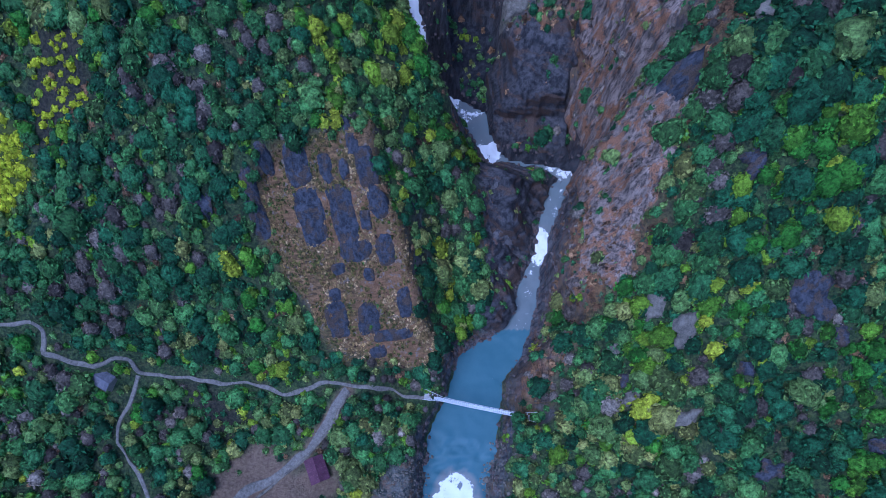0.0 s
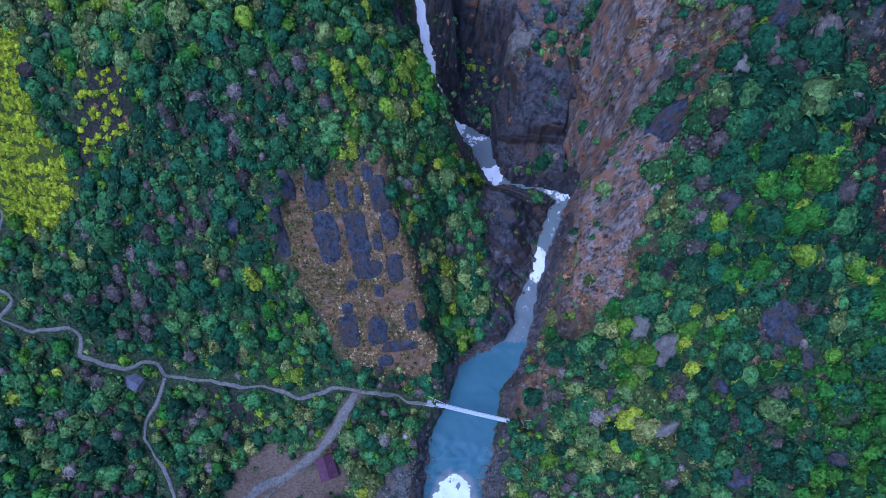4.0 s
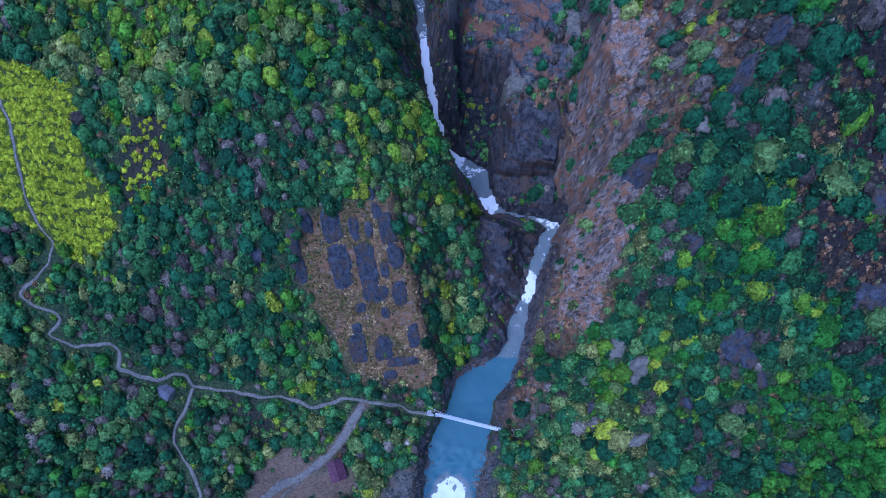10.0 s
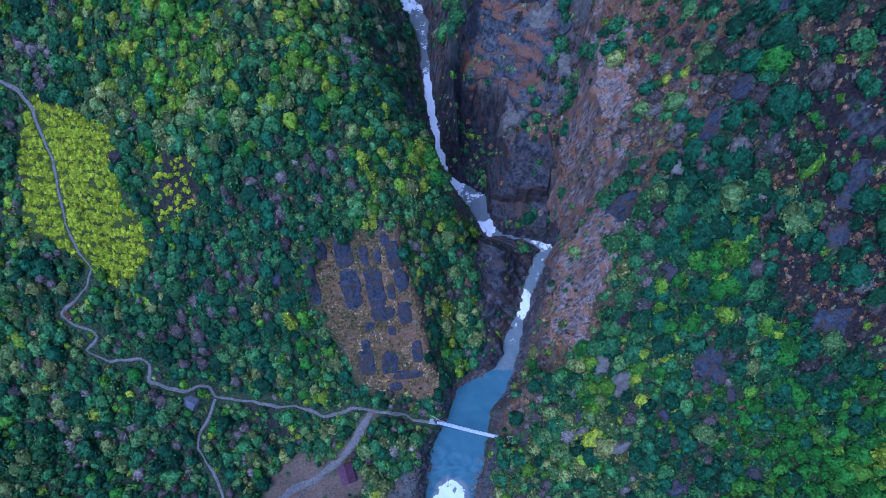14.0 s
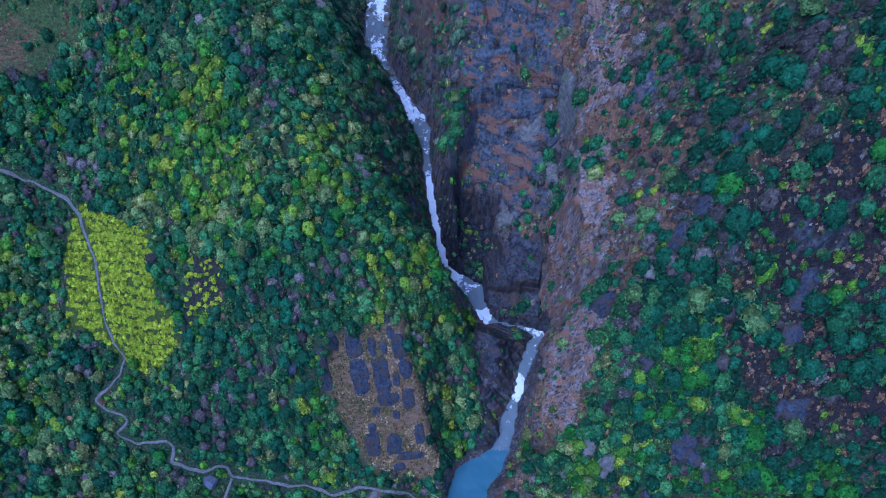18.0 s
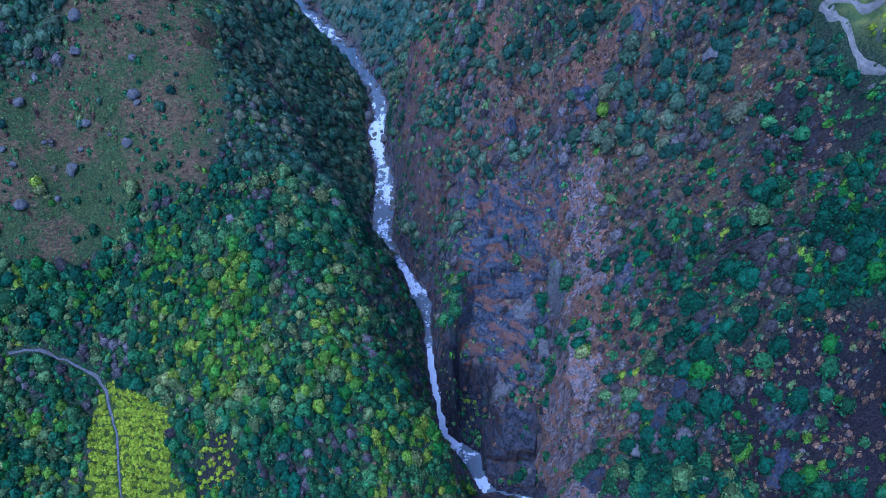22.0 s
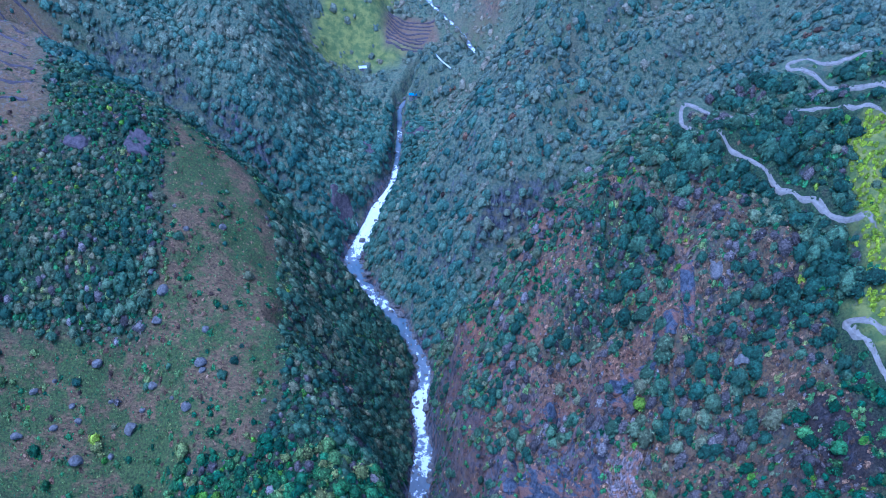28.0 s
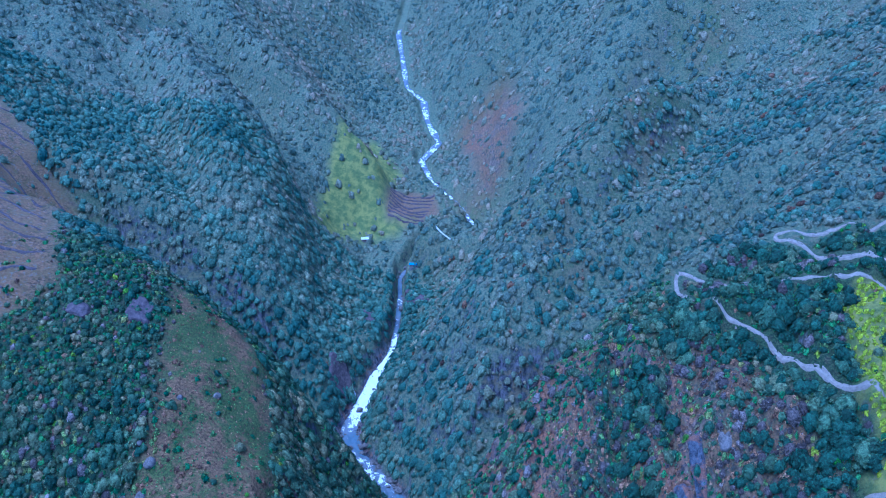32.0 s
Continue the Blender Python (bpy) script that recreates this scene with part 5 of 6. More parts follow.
def stone_mesh(seed, flat=0.7, detail=2):
    """A worn, faceted boulder of radius about 1."""
    bm = bmesh.new()
    bmesh.ops.create_icosphere(bm, subdivisions=detail, radius=1)
    r = random.Random(seed)
    off = Vector((r.uniform(0, 50), r.uniform(0, 50), r.uniform(0, 50)))
    planes = [(Vector((r.uniform(-1, 1), r.uniform(-1, 1), r.uniform(-0.4, 1))).normalized(), r.uniform(0.62, 0.85)) for _ in range(7)]
    for v in bm.verts:
        for n, d in planes:
            e = v.co.dot(n) - d
            if e > 0:
                v.co -= n * e * 0.85
        v.co *= 1 + 0.14 * noise.noise(v.co * 1.7 + off)
        v.co.z *= flat
    me = bpy.data.meshes.new("stone")
    bm.to_mesh(me)
    bm.free()
    return me


def surface_normals(x, y):
    e = 1.5
    gx, gy = (ground_z(x + e, y) - ground_z(x - e, y)) / (2 * e), (ground_z(x, y + e) - ground_z(x, y - e)) / (2 * e)
    n = np.stack([-gx, -gy, np.ones_like(gx)], -1)
    return n / np.linalg.norm(n, axis=-1, keepdims=True)


def rock_patch(cx, cy, hx, hy, seed, proud=0.9, turn=0.0, ragged=1.0):
    """A bare rock face that swells out of the hillside: ragged in outline, its rim sunk into the ground."""
    nx, ny = max(9, min(34, int(hx * 2.2 / 0.6))), max(9, min(38, int(hy * 2.2 / 0.5)))
    u, v = np.meshgrid(np.linspace(-1.12, 1.12, nx), np.linspace(-1.12, 1.12, ny))
    c, s = math.cos(radians(turn)), math.sin(radians(turn))
    x, y = cx + u * hx * c - v * hy * s, cy + u * hx * s + v * hy * c
    z = ground_z(x, y)
    n = surface_normals(x, y)
    wob = 0.26 * value_noise(x, y, max(hx, hy) * 0.7, seed) + 0.2 * value_noise(x, y, max(hx, hy) * 0.3, seed + 1)
    wob = wob * ragged
    rim = np.maximum(np.abs(u), np.abs(v)) * 0.55 + np.hypot(u, v) * 0.45 + wob
    lift = np.clip((1.0 - rim) / 0.16, -1.6, 1) * proud
    lift = lift + np.where(lift > 0, 0.22 * ridged(x * 0.8 + z * 0.2, z, 4.0, seed + 2), 0)
    p = np.stack([x, y, z], -1) + n * lift[..., None]
    i = (np.arange(ny - 1)[:, None] * nx + np.arange(nx - 1)[None, :]).ravel()
    return fast_mesh("rock_face", p.reshape(-1, 3), np.column_stack([i, i + 1, i + nx + 1, i + nx]))


def ribbon(name, pts, half, lift, material, thick=0.4, step=1.2, wobble=0.35, wander=0.7):
    """A strip laid on the ground along a line, with raised middle and sides that run into the ground."""
    q = [np.array(pts[0], float)]
    for a, b in zip(pts[:-1], pts[1:]):
        n = max(1, int(math.dist(a, b) / step))
        q += [np.array(a, float) + (np.array(b, float) - np.array(a, float)) * (k + 1) / n for k in range(n)]
    q = smoothed(np.array(q), 2)
    q = q + wander * np.column_stack([value_noise(q[:, 0], q[:, 1], 5, 68), value_noise(q[:, 0], q[:, 1], 5, 69)])
    t = np.gradient(q, axis=0)
    t /= np.linalg.norm(t, axis=1)[:, None]
    nrm = np.column_stack([t[:, 1], -t[:, 0]])
    lanes = np.array([-1.25, -1.0, -0.6, -0.2, 0.2, 0.6, 1.0, 1.25])
    wide = half * (1 + wobble * value_noise(q[:, 0], q[:, 1], 6, 95))[:, None]
    x, y = q[:, 0, None] + nrm[:, 0, None] * lanes * wide, q[:, 1, None] + nrm[:, 1, None] * lanes * wide
    z = ground_z(x, y)
    level = smoothed(z[:, 2:6].mean(1), 3)[:, None]
    z = np.where(np.abs(lanes) > 1.1, np.minimum(z, level) - thick, level * 0.7 + z * 0.3 + lift)
    z = np.maximum(z, np.where(np.abs(lanes) > 1.1, -1e9, ground_z(x, y) + 0.08))
    i = (np.arange(len(q) - 1)[:, None] * 8 + np.arange(7)[None, :]).ravel()
    me = fast_mesh(name, np.stack([x, y, z], -1).reshape(-1, 3), np.column_stack([i, i + 1, i + 9, i + 8]))
    me.materials.append(material)
    return new(name, me)


# ---- paths and the dust road ----
for line_ in (MAIN_TRAIL, SIDE_TRAIL):
    tagged(ribbon("footpath", line_, 0.55, 0.25, M_PATH, 0.4, 1.0, 0.6), "grey stone-paved footpath winding across the slope", "path", kind="structure")
tagged(ribbon("footpath", LOWER_TRAIL, 1.5, 0.2, M_PATH), "worn dirt path down to a trodden clearing", "path", kind="structure")
for line_ in (ROAD_LOW, ROAD_HIGH, ROAD_NEAR):
    tagged(ribbon("road", line_, 1.15, 0.4, M_ROAD, 1.0, 2.0, 0.12, 0.25), "pale unpaved hill road with hairpin bends", "road", kind="structure")
# low stone wall along the lower path
offset_line = [(-35.5, 41), (-41, 30), (-53, 16.6), (-68, 3.6), (-78, -5.4), (-108, -21.4)]
tagged(ribbon("stone_wall", offset_line, 0.42, 0.95, M_ROCK, 1.2, 0.8, 0.15), "low grey dry-stone wall beside the path", "wall", kind="structure")


# terraced fields: low walls that follow the slope
for k in range(9):
    f = k / 8
    a, b = (-167 + 7 * f, 838 - 58 * f), (-113 - 7 * f, 850 - 65 * f)
    tagged(ribbon("terrace_wall", [a, ((a[0] + b[0]) / 2, (a[1] + b[1]) / 2 - 5), b], 0.9, 0.9, M_ROCK_BROWN, 1.5, 3.0, 0.3), "low stone wall edging a ploughed terrace", "terrace wall", "walls of the small terraces")
for k in range(15):
    ty = 372 + 15.5 * k
    right_ = np.interp(ty, (355, 385, 430, 560, 640), (-320, -304, -328, -402, -560)) - random.uniform(0, 14)
    left_ = right_ - min(190, 60 + 14 * k)
    tagged(ribbon("terrace_wall", [(right_ - (right_ - left_) * j / 8, ty + 5 * math.sin(j * 1.3 + k) + 0.05 * j * k) for j in range(9)], 0.7, 0.7, M_ROCK_BROWN, 1.5, 3.5, 0.5), "pale stone wall between fallow terraces", "terrace wall", "walls of the fallow terraces")


# a thin stream that drops into the upper rapids from the west
M_SPRAY = plain("white_spray", (0.55, 0.57, 0.58), (0.82, 0.83, 0.84), 0.6, 0.6)
tagged(ribbon("side_stream", [(-170, 568), (-166, 567), (-161, 566), (-156, 565), (-150, 564)], 0.6, 0.5, M_SPRAY, 0.5, 1.0, 0.5), "thin white stream falling down the rock bank", "stream", kind="structure")


# ---- bare rock ----
slab_thing = empty("rock_slab", pose(-30, 85, z_at(-30, 85)), "tilted brown slab with dark wet plates between grass seams", "rock slab")


for k, (px, py, hx, hy) in enumerate(SLAB_PLATES):
    me = rock_patch(px, py, hx * 0.92, hy * 1.2, 200 + k * 5, 0.3, random.uniform(6, 14), 0.55)
    ob = part("rock_plate", me, M_ROCK_DARK, slab_thing)
    ob.matrix_parent_inverse = slab_thing.matrix_world.inverted()


def outcrops(material, label, proud, *rows, ragged=1.0):
    for k, (px, py, hx, hy) in enumerate(rows):
        me = rock_patch(px, py, hx, hy, 300 + k * 5, proud, random.uniform(-8, 8) * ragged, ragged)
        me.materials.append(material)
        tagged(new("rock_outcrop", me), label, "rock outcrop", "rock outcrops on the slopes")


outcrops(M_ROCK_DARK, "dark blue-grey rock face bare of plants on the slope", 1.2, *ROCKS_DARK, ragged=1.9)
outcrops(M_ROCK, "weathered pale grey rock knob among the bushes", 1.8, *ROCKS_GREY, ragged=1.9)
outcrops(M_ROCK_BLUE, "bedded dark blue cliff face above the falls", 1.3, (14, 272, 11, 3.4), (26, 257, 21, 7), (29, 236, 20, 5.4), (16, 298, 4.9, 2.7), (29, 300, 5.5, 2.6), (86, 213, 4.9, 10), (35, 287, 7.9, 2.2), (70, 297, 13, 2.9), (65, 292, 7.4, 2.1), (55, 264, 3.3, 7), (68, 242, 3.4, 4.5), (20, 218, 8.3, 4.5), (97, 322, 3.6, 15), (86, 311, 5.7, 6), (74, 299, 9, 4), (10, 246, 9, 4), (40, 246, 9, 4), ragged=1.1)
outcrops(M_ROCK, "pale bedded rock face with streaks above the falls", 1.2, (39, 224, 6.4, 5), (31, 191, 5.5, 3.6), (54, 205, 3, 12), (58, 228, 2.6, 12), ragged=1.7)
outcrops(M_ROCK_BROWN, "brown broken cliff beside the upper river", 2.0, (-150, 622, 12, 9), (-106, 664, 13, 10), (-244, 385, 9.0, 8.0), (-278, 374, 8.0, 4.0), (-165, 560, 10, 12))

def cliff(label, foot, head, proud, ribs, beds, material, seed, low=0.25):
    """A rock wall between a line at its foot and one along its head: upright ribs, level beds, a sunken rim."""
    foot, head = np.array(foot, float), np.array(head, float)
    nu, nv, fine_ = 120, 80, 240
    s = np.linspace(0, 1, nu)

    def along(line):
        k = np.linspace(0, 1, len(line))
        return np.column_stack([np.interp(s, k, line[:, 0]), np.interp(s, k, line[:, 1])])
    a, b = along(foot), along(head)
    f = np.linspace(0, 1, fine_)
    px = a[:, 0, None] + (b - a)[:, 0, None] * f
    py = a[:, 1, None] + (b - a)[:, 1, None] * f
    pz = np.maximum.accumulate(ground_z(px, py), axis=1)
    run = np.hypot((b - a)[:, 0], (b - a)[:, 1])[:, None] / fine_
    arc = np.concatenate([np.zeros((nu, 1)), np.cumsum(np.hypot(np.diff(pz, axis=1), run), axis=1)], axis=1)
    want = np.linspace(0, 1, nv)
    x, y, z = (np.array([np.interp(want * arc[i, -1], arc[i], q[i]) for i in range(nu)]) for q in (px, py, pz))
    out = -(b - a) / np.linalg.norm(b - a, axis=1)[:, None]
    length = np.concatenate([[0], np.cumsum(np.linalg.norm(np.diff(a, axis=0), axis=1))])[:, None] + 0 * z
    wander = length + 2.0 * value_noise(length, z, 9, seed)
    level = z + 0.12 * length + 1.2 * value_noise(length, z, 30, seed + 1)
    lift = proud + ribs * (1.5 * ridged(wander, z * 0.16, 13, seed + 2) + 0.9 * ridged(wander, z * 0.22, 5, seed + 3) + 0.35 * value_noise(wander, z * 0.4, 1.7, seed + 4))
    lift = lift + beds * (1.3 * ((level / 8.5) % 1 < 0.55) + 0.5 * ((level / 2.9) % 1 < 0.5) + 0.8 * value_noise(length, level * 3, 8, seed + 5))
    u = s[:, None] + 0 * z
    rim = np.minimum.reduce([u * 14, (1 - u) * 14, want[None, :] * 9 + 0 * z, (1 - want[None, :]) * 6 + 0 * z]) + 0.8 * value_noise(length, z, 6, seed + 6)
    lift = np.where(rim < 1, lift * np.clip(rim, 0, 1) - 2.2 * np.clip(1 - rim, 0, 1), lift)
    p = np.stack([x + out[:, 0, None] * lift * 0.8, y + out[:, 1, None] * lift * 0.8, z + low * lift], -1)
    i = (np.arange(nu - 1)[:, None] * nv + np.arange(nv - 1)[None, :]).ravel()
    me = fast_mesh("cliff", p.reshape(-1, 3), np.column_stack([i, i + nv, i + nv + 1, i + 1]))
    me.materials.append(material)
    CLIFF_POINTS.append(p[4:-4, 8:-8].reshape(-1, 3))
    return tagged(new("cliff", me), label, "cliff")


CLIFF_POINTS = []


cliff("ribbed brown cliff with rusty streaks beside the falls", [(45, 70), (48, 88), (50, 104), (53, 122), (56, 140), (55, 160), (55, 182), (53, 204)], [(62, 66), (66, 84), (71, 102), (75, 120), (78, 140), (79, 160), (78, 184), (74, 212)], 1.1, 1.4, 0.3, M_CLIFF, 401)
cliff("bedded blue-grey cliff with level ledges above the falls", [(2, 206), (14, 207), (26, 203), (33, 190), (46, 184), (56, 190)], [(0, 238), (14, 236), (30, 234), (44, 232), (58, 230)], 0.9, 0.25, 0.45, M_ROCK_BLUE, 431)
cliff("bedded dark blue cliff with rusty seams", [(2, 240), (14, 238), (30, 236), (44, 234), (54, 232)], [(4, 288), (18, 288), (32, 284), (48, 276), (56, 270)], 0.7, 0.25, 0.4, M_ROCK_BLUE, 461)
cliff("streaked brown rock wall below the dry spur", [(58, 205), (60, 222), (60, 240), (60, 258), (56, 272)], [(80, 212), (84, 228), (84, 246), (80, 262), (74, 276)], 0.5, 0.8, 0.2, M_CLIFF, 491)

cliff("dark water-worn rock rib between the falls", [(21, 62), (28, 73), (32, 87), (37, 100), (40, 113), (45, 127), (50, 134)], [(11, 74), (15, 86), (18, 98), (18, 112), (16, 126), (15, 138), (28, 142)], 1.5, 1.3, 0.4, M_ROCK_WORN, 521, 0.5)
cliff("dark worn rock shelf under the bedded cliff", [(20, 151), (31, 149), (44, 147), (55, 145)], [(15, 178), (28, 186), (42, 188), (54, 184)], 0.9, 1.1, 0.35, M_ROCK_WORN, 551, 0.5)

# bushes and grass that cling to the cliffs
r = np.random.RandomState(57)
for cling_name, cling_label, cling_leaf, share, set_, low_, high_ in (("ledge_bushes", "small green bushes on the cliff ledges", M_LEAF, 230, (0, 1, 2, 3, 4), 0.7, 2.0), ("ledge_grass", "dry yellow-brown grass on the cliff ledges", M_LEAF_DRY, 900, (0, 3, 2), 0.4, 1.1), ("ledge_twigs", "grey leafless bushes on the cliff ledges", M_LEAF_GREY, 120, (0, 3), 0.8, 1.9)):
    pool_ = np.concatenate([CLIFF_POINTS[k] for k in set_])
    q = pool_[r.randint(0, len(pool_), share)]
    q = q[value_noise(q[:, 0] + q[:, 2] * 0.4, q[:, 1] + q[:, 2] * 0.3, 11, 58) > -0.1]
    grove(cling_name, cling_label, q[:, 0], q[:, 1], r.uniform(low_, high_, len(q)), r.rand(len(q)), CROWNS_BUSH, cling_leaf, 0.25, 59, q[:, 2])

STONES = [stone_mesh(k, 0.75) for k in range(8)]
for me_ in STONES:
    me_.materials.append(M_ROCK)


def boulders(label, group, *rows):
    for k, (px, py, rad) in enumerate(rows):
        ob = new("boulder", STONES[random.randrange(8)])
        ob.matrix_world = pose(px, py, z_at(px, py) + rad * 0.05, random.uniform(-15, 15), random.uniform(-15, 15), random.uniform(0, 360)) @ Matrix.Diagonal((rad, rad * random.uniform(0.7, 1.1), rad * random.uniform(0.8, 1.2), 1))
        tagged(ob, label, "boulder", group)


boulders("big grey boulder half sunk in the grassy slope", "boulders on the meadow", (-233, 275, 3.5), (-209, 254, 4.3), (-231, 233, 4.4), (-201, 273, 3.1), (-174, 283, 4.0), (-175, 297, 2.5), (-178, 264, 3.4), (-205, 263, 2.0), (-240, 254, 2.0), (-235, 249, 2.3), (-263, 235, 3.3), (-260, 254, 2.7), (-134, 270, 1.9), (-184, 358, 3.1), (-201, 346, 2.1), (-205, 299, 3.7), (-205, 312, 4.0), (-214, 318, 2.3), (-172, 279, 2.4), (-188, 268, 1.6), (-222, 262, 1.8), (-216, 241, 2.2), (-246, 243, 2.6), (-252, 262, 1.7))
boulders("wet dark boulder splitting the white water", "boulders in the river", (-77, 435, 5.5), (-73, 409, 5.6), (-67, 397, 3.2), (-58, 390, 4.6), (-143, 552, 4.6), (-115, 499, 3.5), (-129, 513, 4.0), (-97, 485, 3.4), (-60, 344, 2.3), (-57, 338, 2.2), (-52, 345, 2.0), (-58, 350, 1.9), (-50, 334, 1.6), (-55, 328, 2.1), (-59, 322, 1.8), (-52, 318, 1.5), (-56, 312, 2.0), (-50, 308, 1.6), (-48, 302, 1.8))
boulders("rounded grey stone lying in the shallow rapids", "stones below the bridge", (2, 8, 1.2), (7, 4, 1.0), (10, 12, 0.9), (-2, 15, 1.3), (-5, 19, 1.0), (12, 18, 1.1), (15, 15, 1.6), (17, 11, 1.9), (15, 21, 1.2), (19, 17, 1.4), (9, 25, 1.1), (18, 24, 1.0), (-8, 12, 1.0), (3, 17, 0.8), (20, 8, 1.8), (-4, 4, 1.4), (5, 12, 0.9))

def stone_heap(name, label, hx, hy, hz, size, r, material):
    """Loose stones joined into one mesh."""
    base = bmesh.new()
    bmesh.ops.create_icosphere(base, subdivisions=1, radius=1)
    bv, bf = np.array([v.co[:] for v in base.verts]), np.array([[v.index for v in f.verts] for f in base.faces])
    base.free()
    stretch = np.stack([r.uniform(0.7, 1.3, len(hx)), r.uniform(0.7, 1.3, len(hx)), r.uniform(0.55, 0.9, len(hx))], -1)
    gv = bv[None] * (1 + 0.34 * (r.rand(len(hx), len(bv), 1) - 0.5)) * (size[:, None, None] * stretch[:, None, :]) + np.stack([hx, hy, hz], -1)[:, None, :]
    gf = bf[None] + (np.arange(len(hx)) * len(bv))[:, None, None]
    me = fast_mesh(name, gv.reshape(-1, 3), gf.reshape(-1, 3), False)
    me.materials.append(material)
    return tagged(new(name, me), label, "rocks", kind="stuff")


# rocks that choke the upper rapids
gx, gy, r = scatter(-220, -20, 290, 900, 2.6, 22)
d, zr, w = river_near(gx, gy)
keep = (np.abs(d) > 0.2 * w) & (np.abs(d) < w + 4.5) & (r.rand(len(gx)) < 0.10 + 0.55 * (np.abs(d) > 0.75 * w))
stone_heap("river_rocks", "jumbled grey-brown rocks along the rapids", gx[keep], gy[keep], zr[keep] + 0.2, r.uniform(0.7, 1.9, keep.sum()) * np.where(r.rand(keep.sum()) < 0.18, 2.1, 1.0), r, M_ROCK)

# loose rock along both banks of the lower river
gx, gy, r = scatter(-40, 70, -60, 205, 1.7, 23)
d, zr, w = river_near(gx, gy)
keep = (np.abs(d) > w - 0.6) & (np.abs(d) < w + 4.5) & (r.rand(len(gx)) < 0.6)
gx, gy = gx[keep], gy[keep]
gs = r.uniform(0.35, 1.25, len(gx))
stone_heap("bank_rocks", "broken brown-grey rocks along the water's edge", gx, gy, np.maximum(ground_z(gx, gy), zr[keep] - 0.2) + 0.1 * gs, gs, r, M_ROCK_BROWN)

# gravel bank, too many stones to count
gx, gy, r = scatter(-34, 30, -60, 28, 1.15, 21)
d, zr, w = river_near(gx, gy)
keep = (inside(gx, gy, GRAVEL, 2) > 0.4) & (np.abs(d) > w - 3.5) & (r.rand(len(gx)) < 0.85)
gx, gy = gx[keep], gy[keep]
gs = r.uniform(0.18, 0.75, len(gx)) ** 1.3
gz = np.maximum(ground_z(gx, gy), zr[keep] - 0.2)
stone_heap("gravel", "bank of grey river cobbles and gravel", gx, gy, gz + gs * 0.2, gs, r, M_ROCK)

# ---- single trees near the bridge: trunk with limbs, and crown ----
def trunk_mesh(seed):
    r_ = random.Random(seed)
    bm = bmesh.new()
    lean = [Vector((0, 0, -0.35)), Vector((r_.uniform(-0.04, 0.04), r_.uniform(-0.04, 0.04), 0.25)), Vector((r_.uniform(-0.1, 0.1), r_.uniform(-0.1, 0.1), 0.75))]
    tube(bm, lean, (0.075, 0.055, 0.03), 6)
    for k in range(4):
        a = k * 1.57 + r_.uniform(-0.5, 0.5)
        p0 = lean[1].lerp(lean[2], r_.uniform(0.1, 0.7))
        tip = p0 + Vector((math.cos(a) * 0.45, math.sin(a) * 0.45, r_.uniform(0.15, 0.4)))
        tube(bm, [p0, p0.lerp(tip, 0.5) + Vector((0, 0, 0.05)), tip], (0.028, 0.02, 0.008), 5)
    me = bpy.data.meshes.new("trunk")
    bm.to_mesh(me)
    bm.free()
    me.materials.append(M_BARK)
    return me


TRUNKS = [trunk_mesh(k) for k in range(4)]
CROWN_MESHES = {}


def crown_mesh(shape, tone, sort):
    key = (shape, tone, sort)
    if key not in CROWN_MESHES:
        v, f, smooth_ = (CROWNS_TWIG if sort == 2 else CROWNS_NEAR)[shape % (4 if sort == 2 else 12)]
        me = fast_mesh("crown", v, f, smooth_)
        put(me, "tint", np.full(len(v), tone / 3))
        me.materials.append((M_LEAF, M_LEAF_YELLOW, M_LEAF_GREY)[sort])
        CROWN_MESHES[key] = me
    return CROWN_MESHES[key]


TREE_LABELS = ("leafy dark green broadleaved tree on the slope", "bright yellow-green young tree among darker ones", "grey leafless tree with a fine twiggy crown")


def tree(tx, ty, radius, tone, sort):
    ob = empty("tree", pose(tx, ty, z_at(tx, ty), 0, 0, random.uniform(0, 360)) @ Matrix.Diagonal((radius, radius, radius * random.uniform(0.85, 1.25), 1)), TREE_LABELS[sort], "tree", "trees near the bridge")
    part("trunk", TRUNKS[random.randrange(4)], None, ob)
    part("crown", crown_mesh(random.randrange(10), int(round(tone * 3)), sort), None, ob)


for row_ in TREES:
    tree(*row_)


def landmark_trees(*rows):
    for row_ in rows:
        tree(*row_)


# large rounded crowns that stand out on the east slope
landmark_trees((104, 112, 7.0, 0.6, 0), (127, 104, 7.5, 0.7, 0), (115, 118, 4.5, 0.4, 0), (110, 76, 5.5, 0.8, 1), (79, 103, 5.5, 0.2, 0), (70, 186, 5.5, 0.8, 1), (110, 33, 6.5, 0.5, 0), (66, 40, 6.5, 0.5, 0), (48, 33, 5.0, 0.6, 0), (54, 26, 5.5, 0.7, 0), (-32, 5, 3.4, 0.9, 1), (133, 205, 6.5, 0.5, 0), (75, 287, 4.5, 0.6, 1))

# ---- the footbridge ----
M_STEEL = plain("galvanised_steel", (0.42, 0.44, 0.46), (0.68, 0.70, 0.72), 1.2, 0.45, 0.3, 0.1)
M_CONCRETE = plain("concrete", (0.28, 0.27, 0.26), (0.45, 0.44, 0.42), 0.7, 0.9)
M_ROOF_PURPLE = plain("painted_tin", (0.070, 0.028, 0.046), (0.14, 0.058, 0.090), 0.6, 0.5, 0.2, 0.1, None, 0.12)
M_ROOF_GREY = plain("grey_slates", (0.085, 0.085, 0.10), (0.17, 0.17, 0.20), 0.8, 0.75, 0, 0.3, None, 0.15)
M_WALL = plain("rubble_wall", (0.22, 0.18, 0.15), (0.38, 0.33, 0.28), 1.5, 0.9)
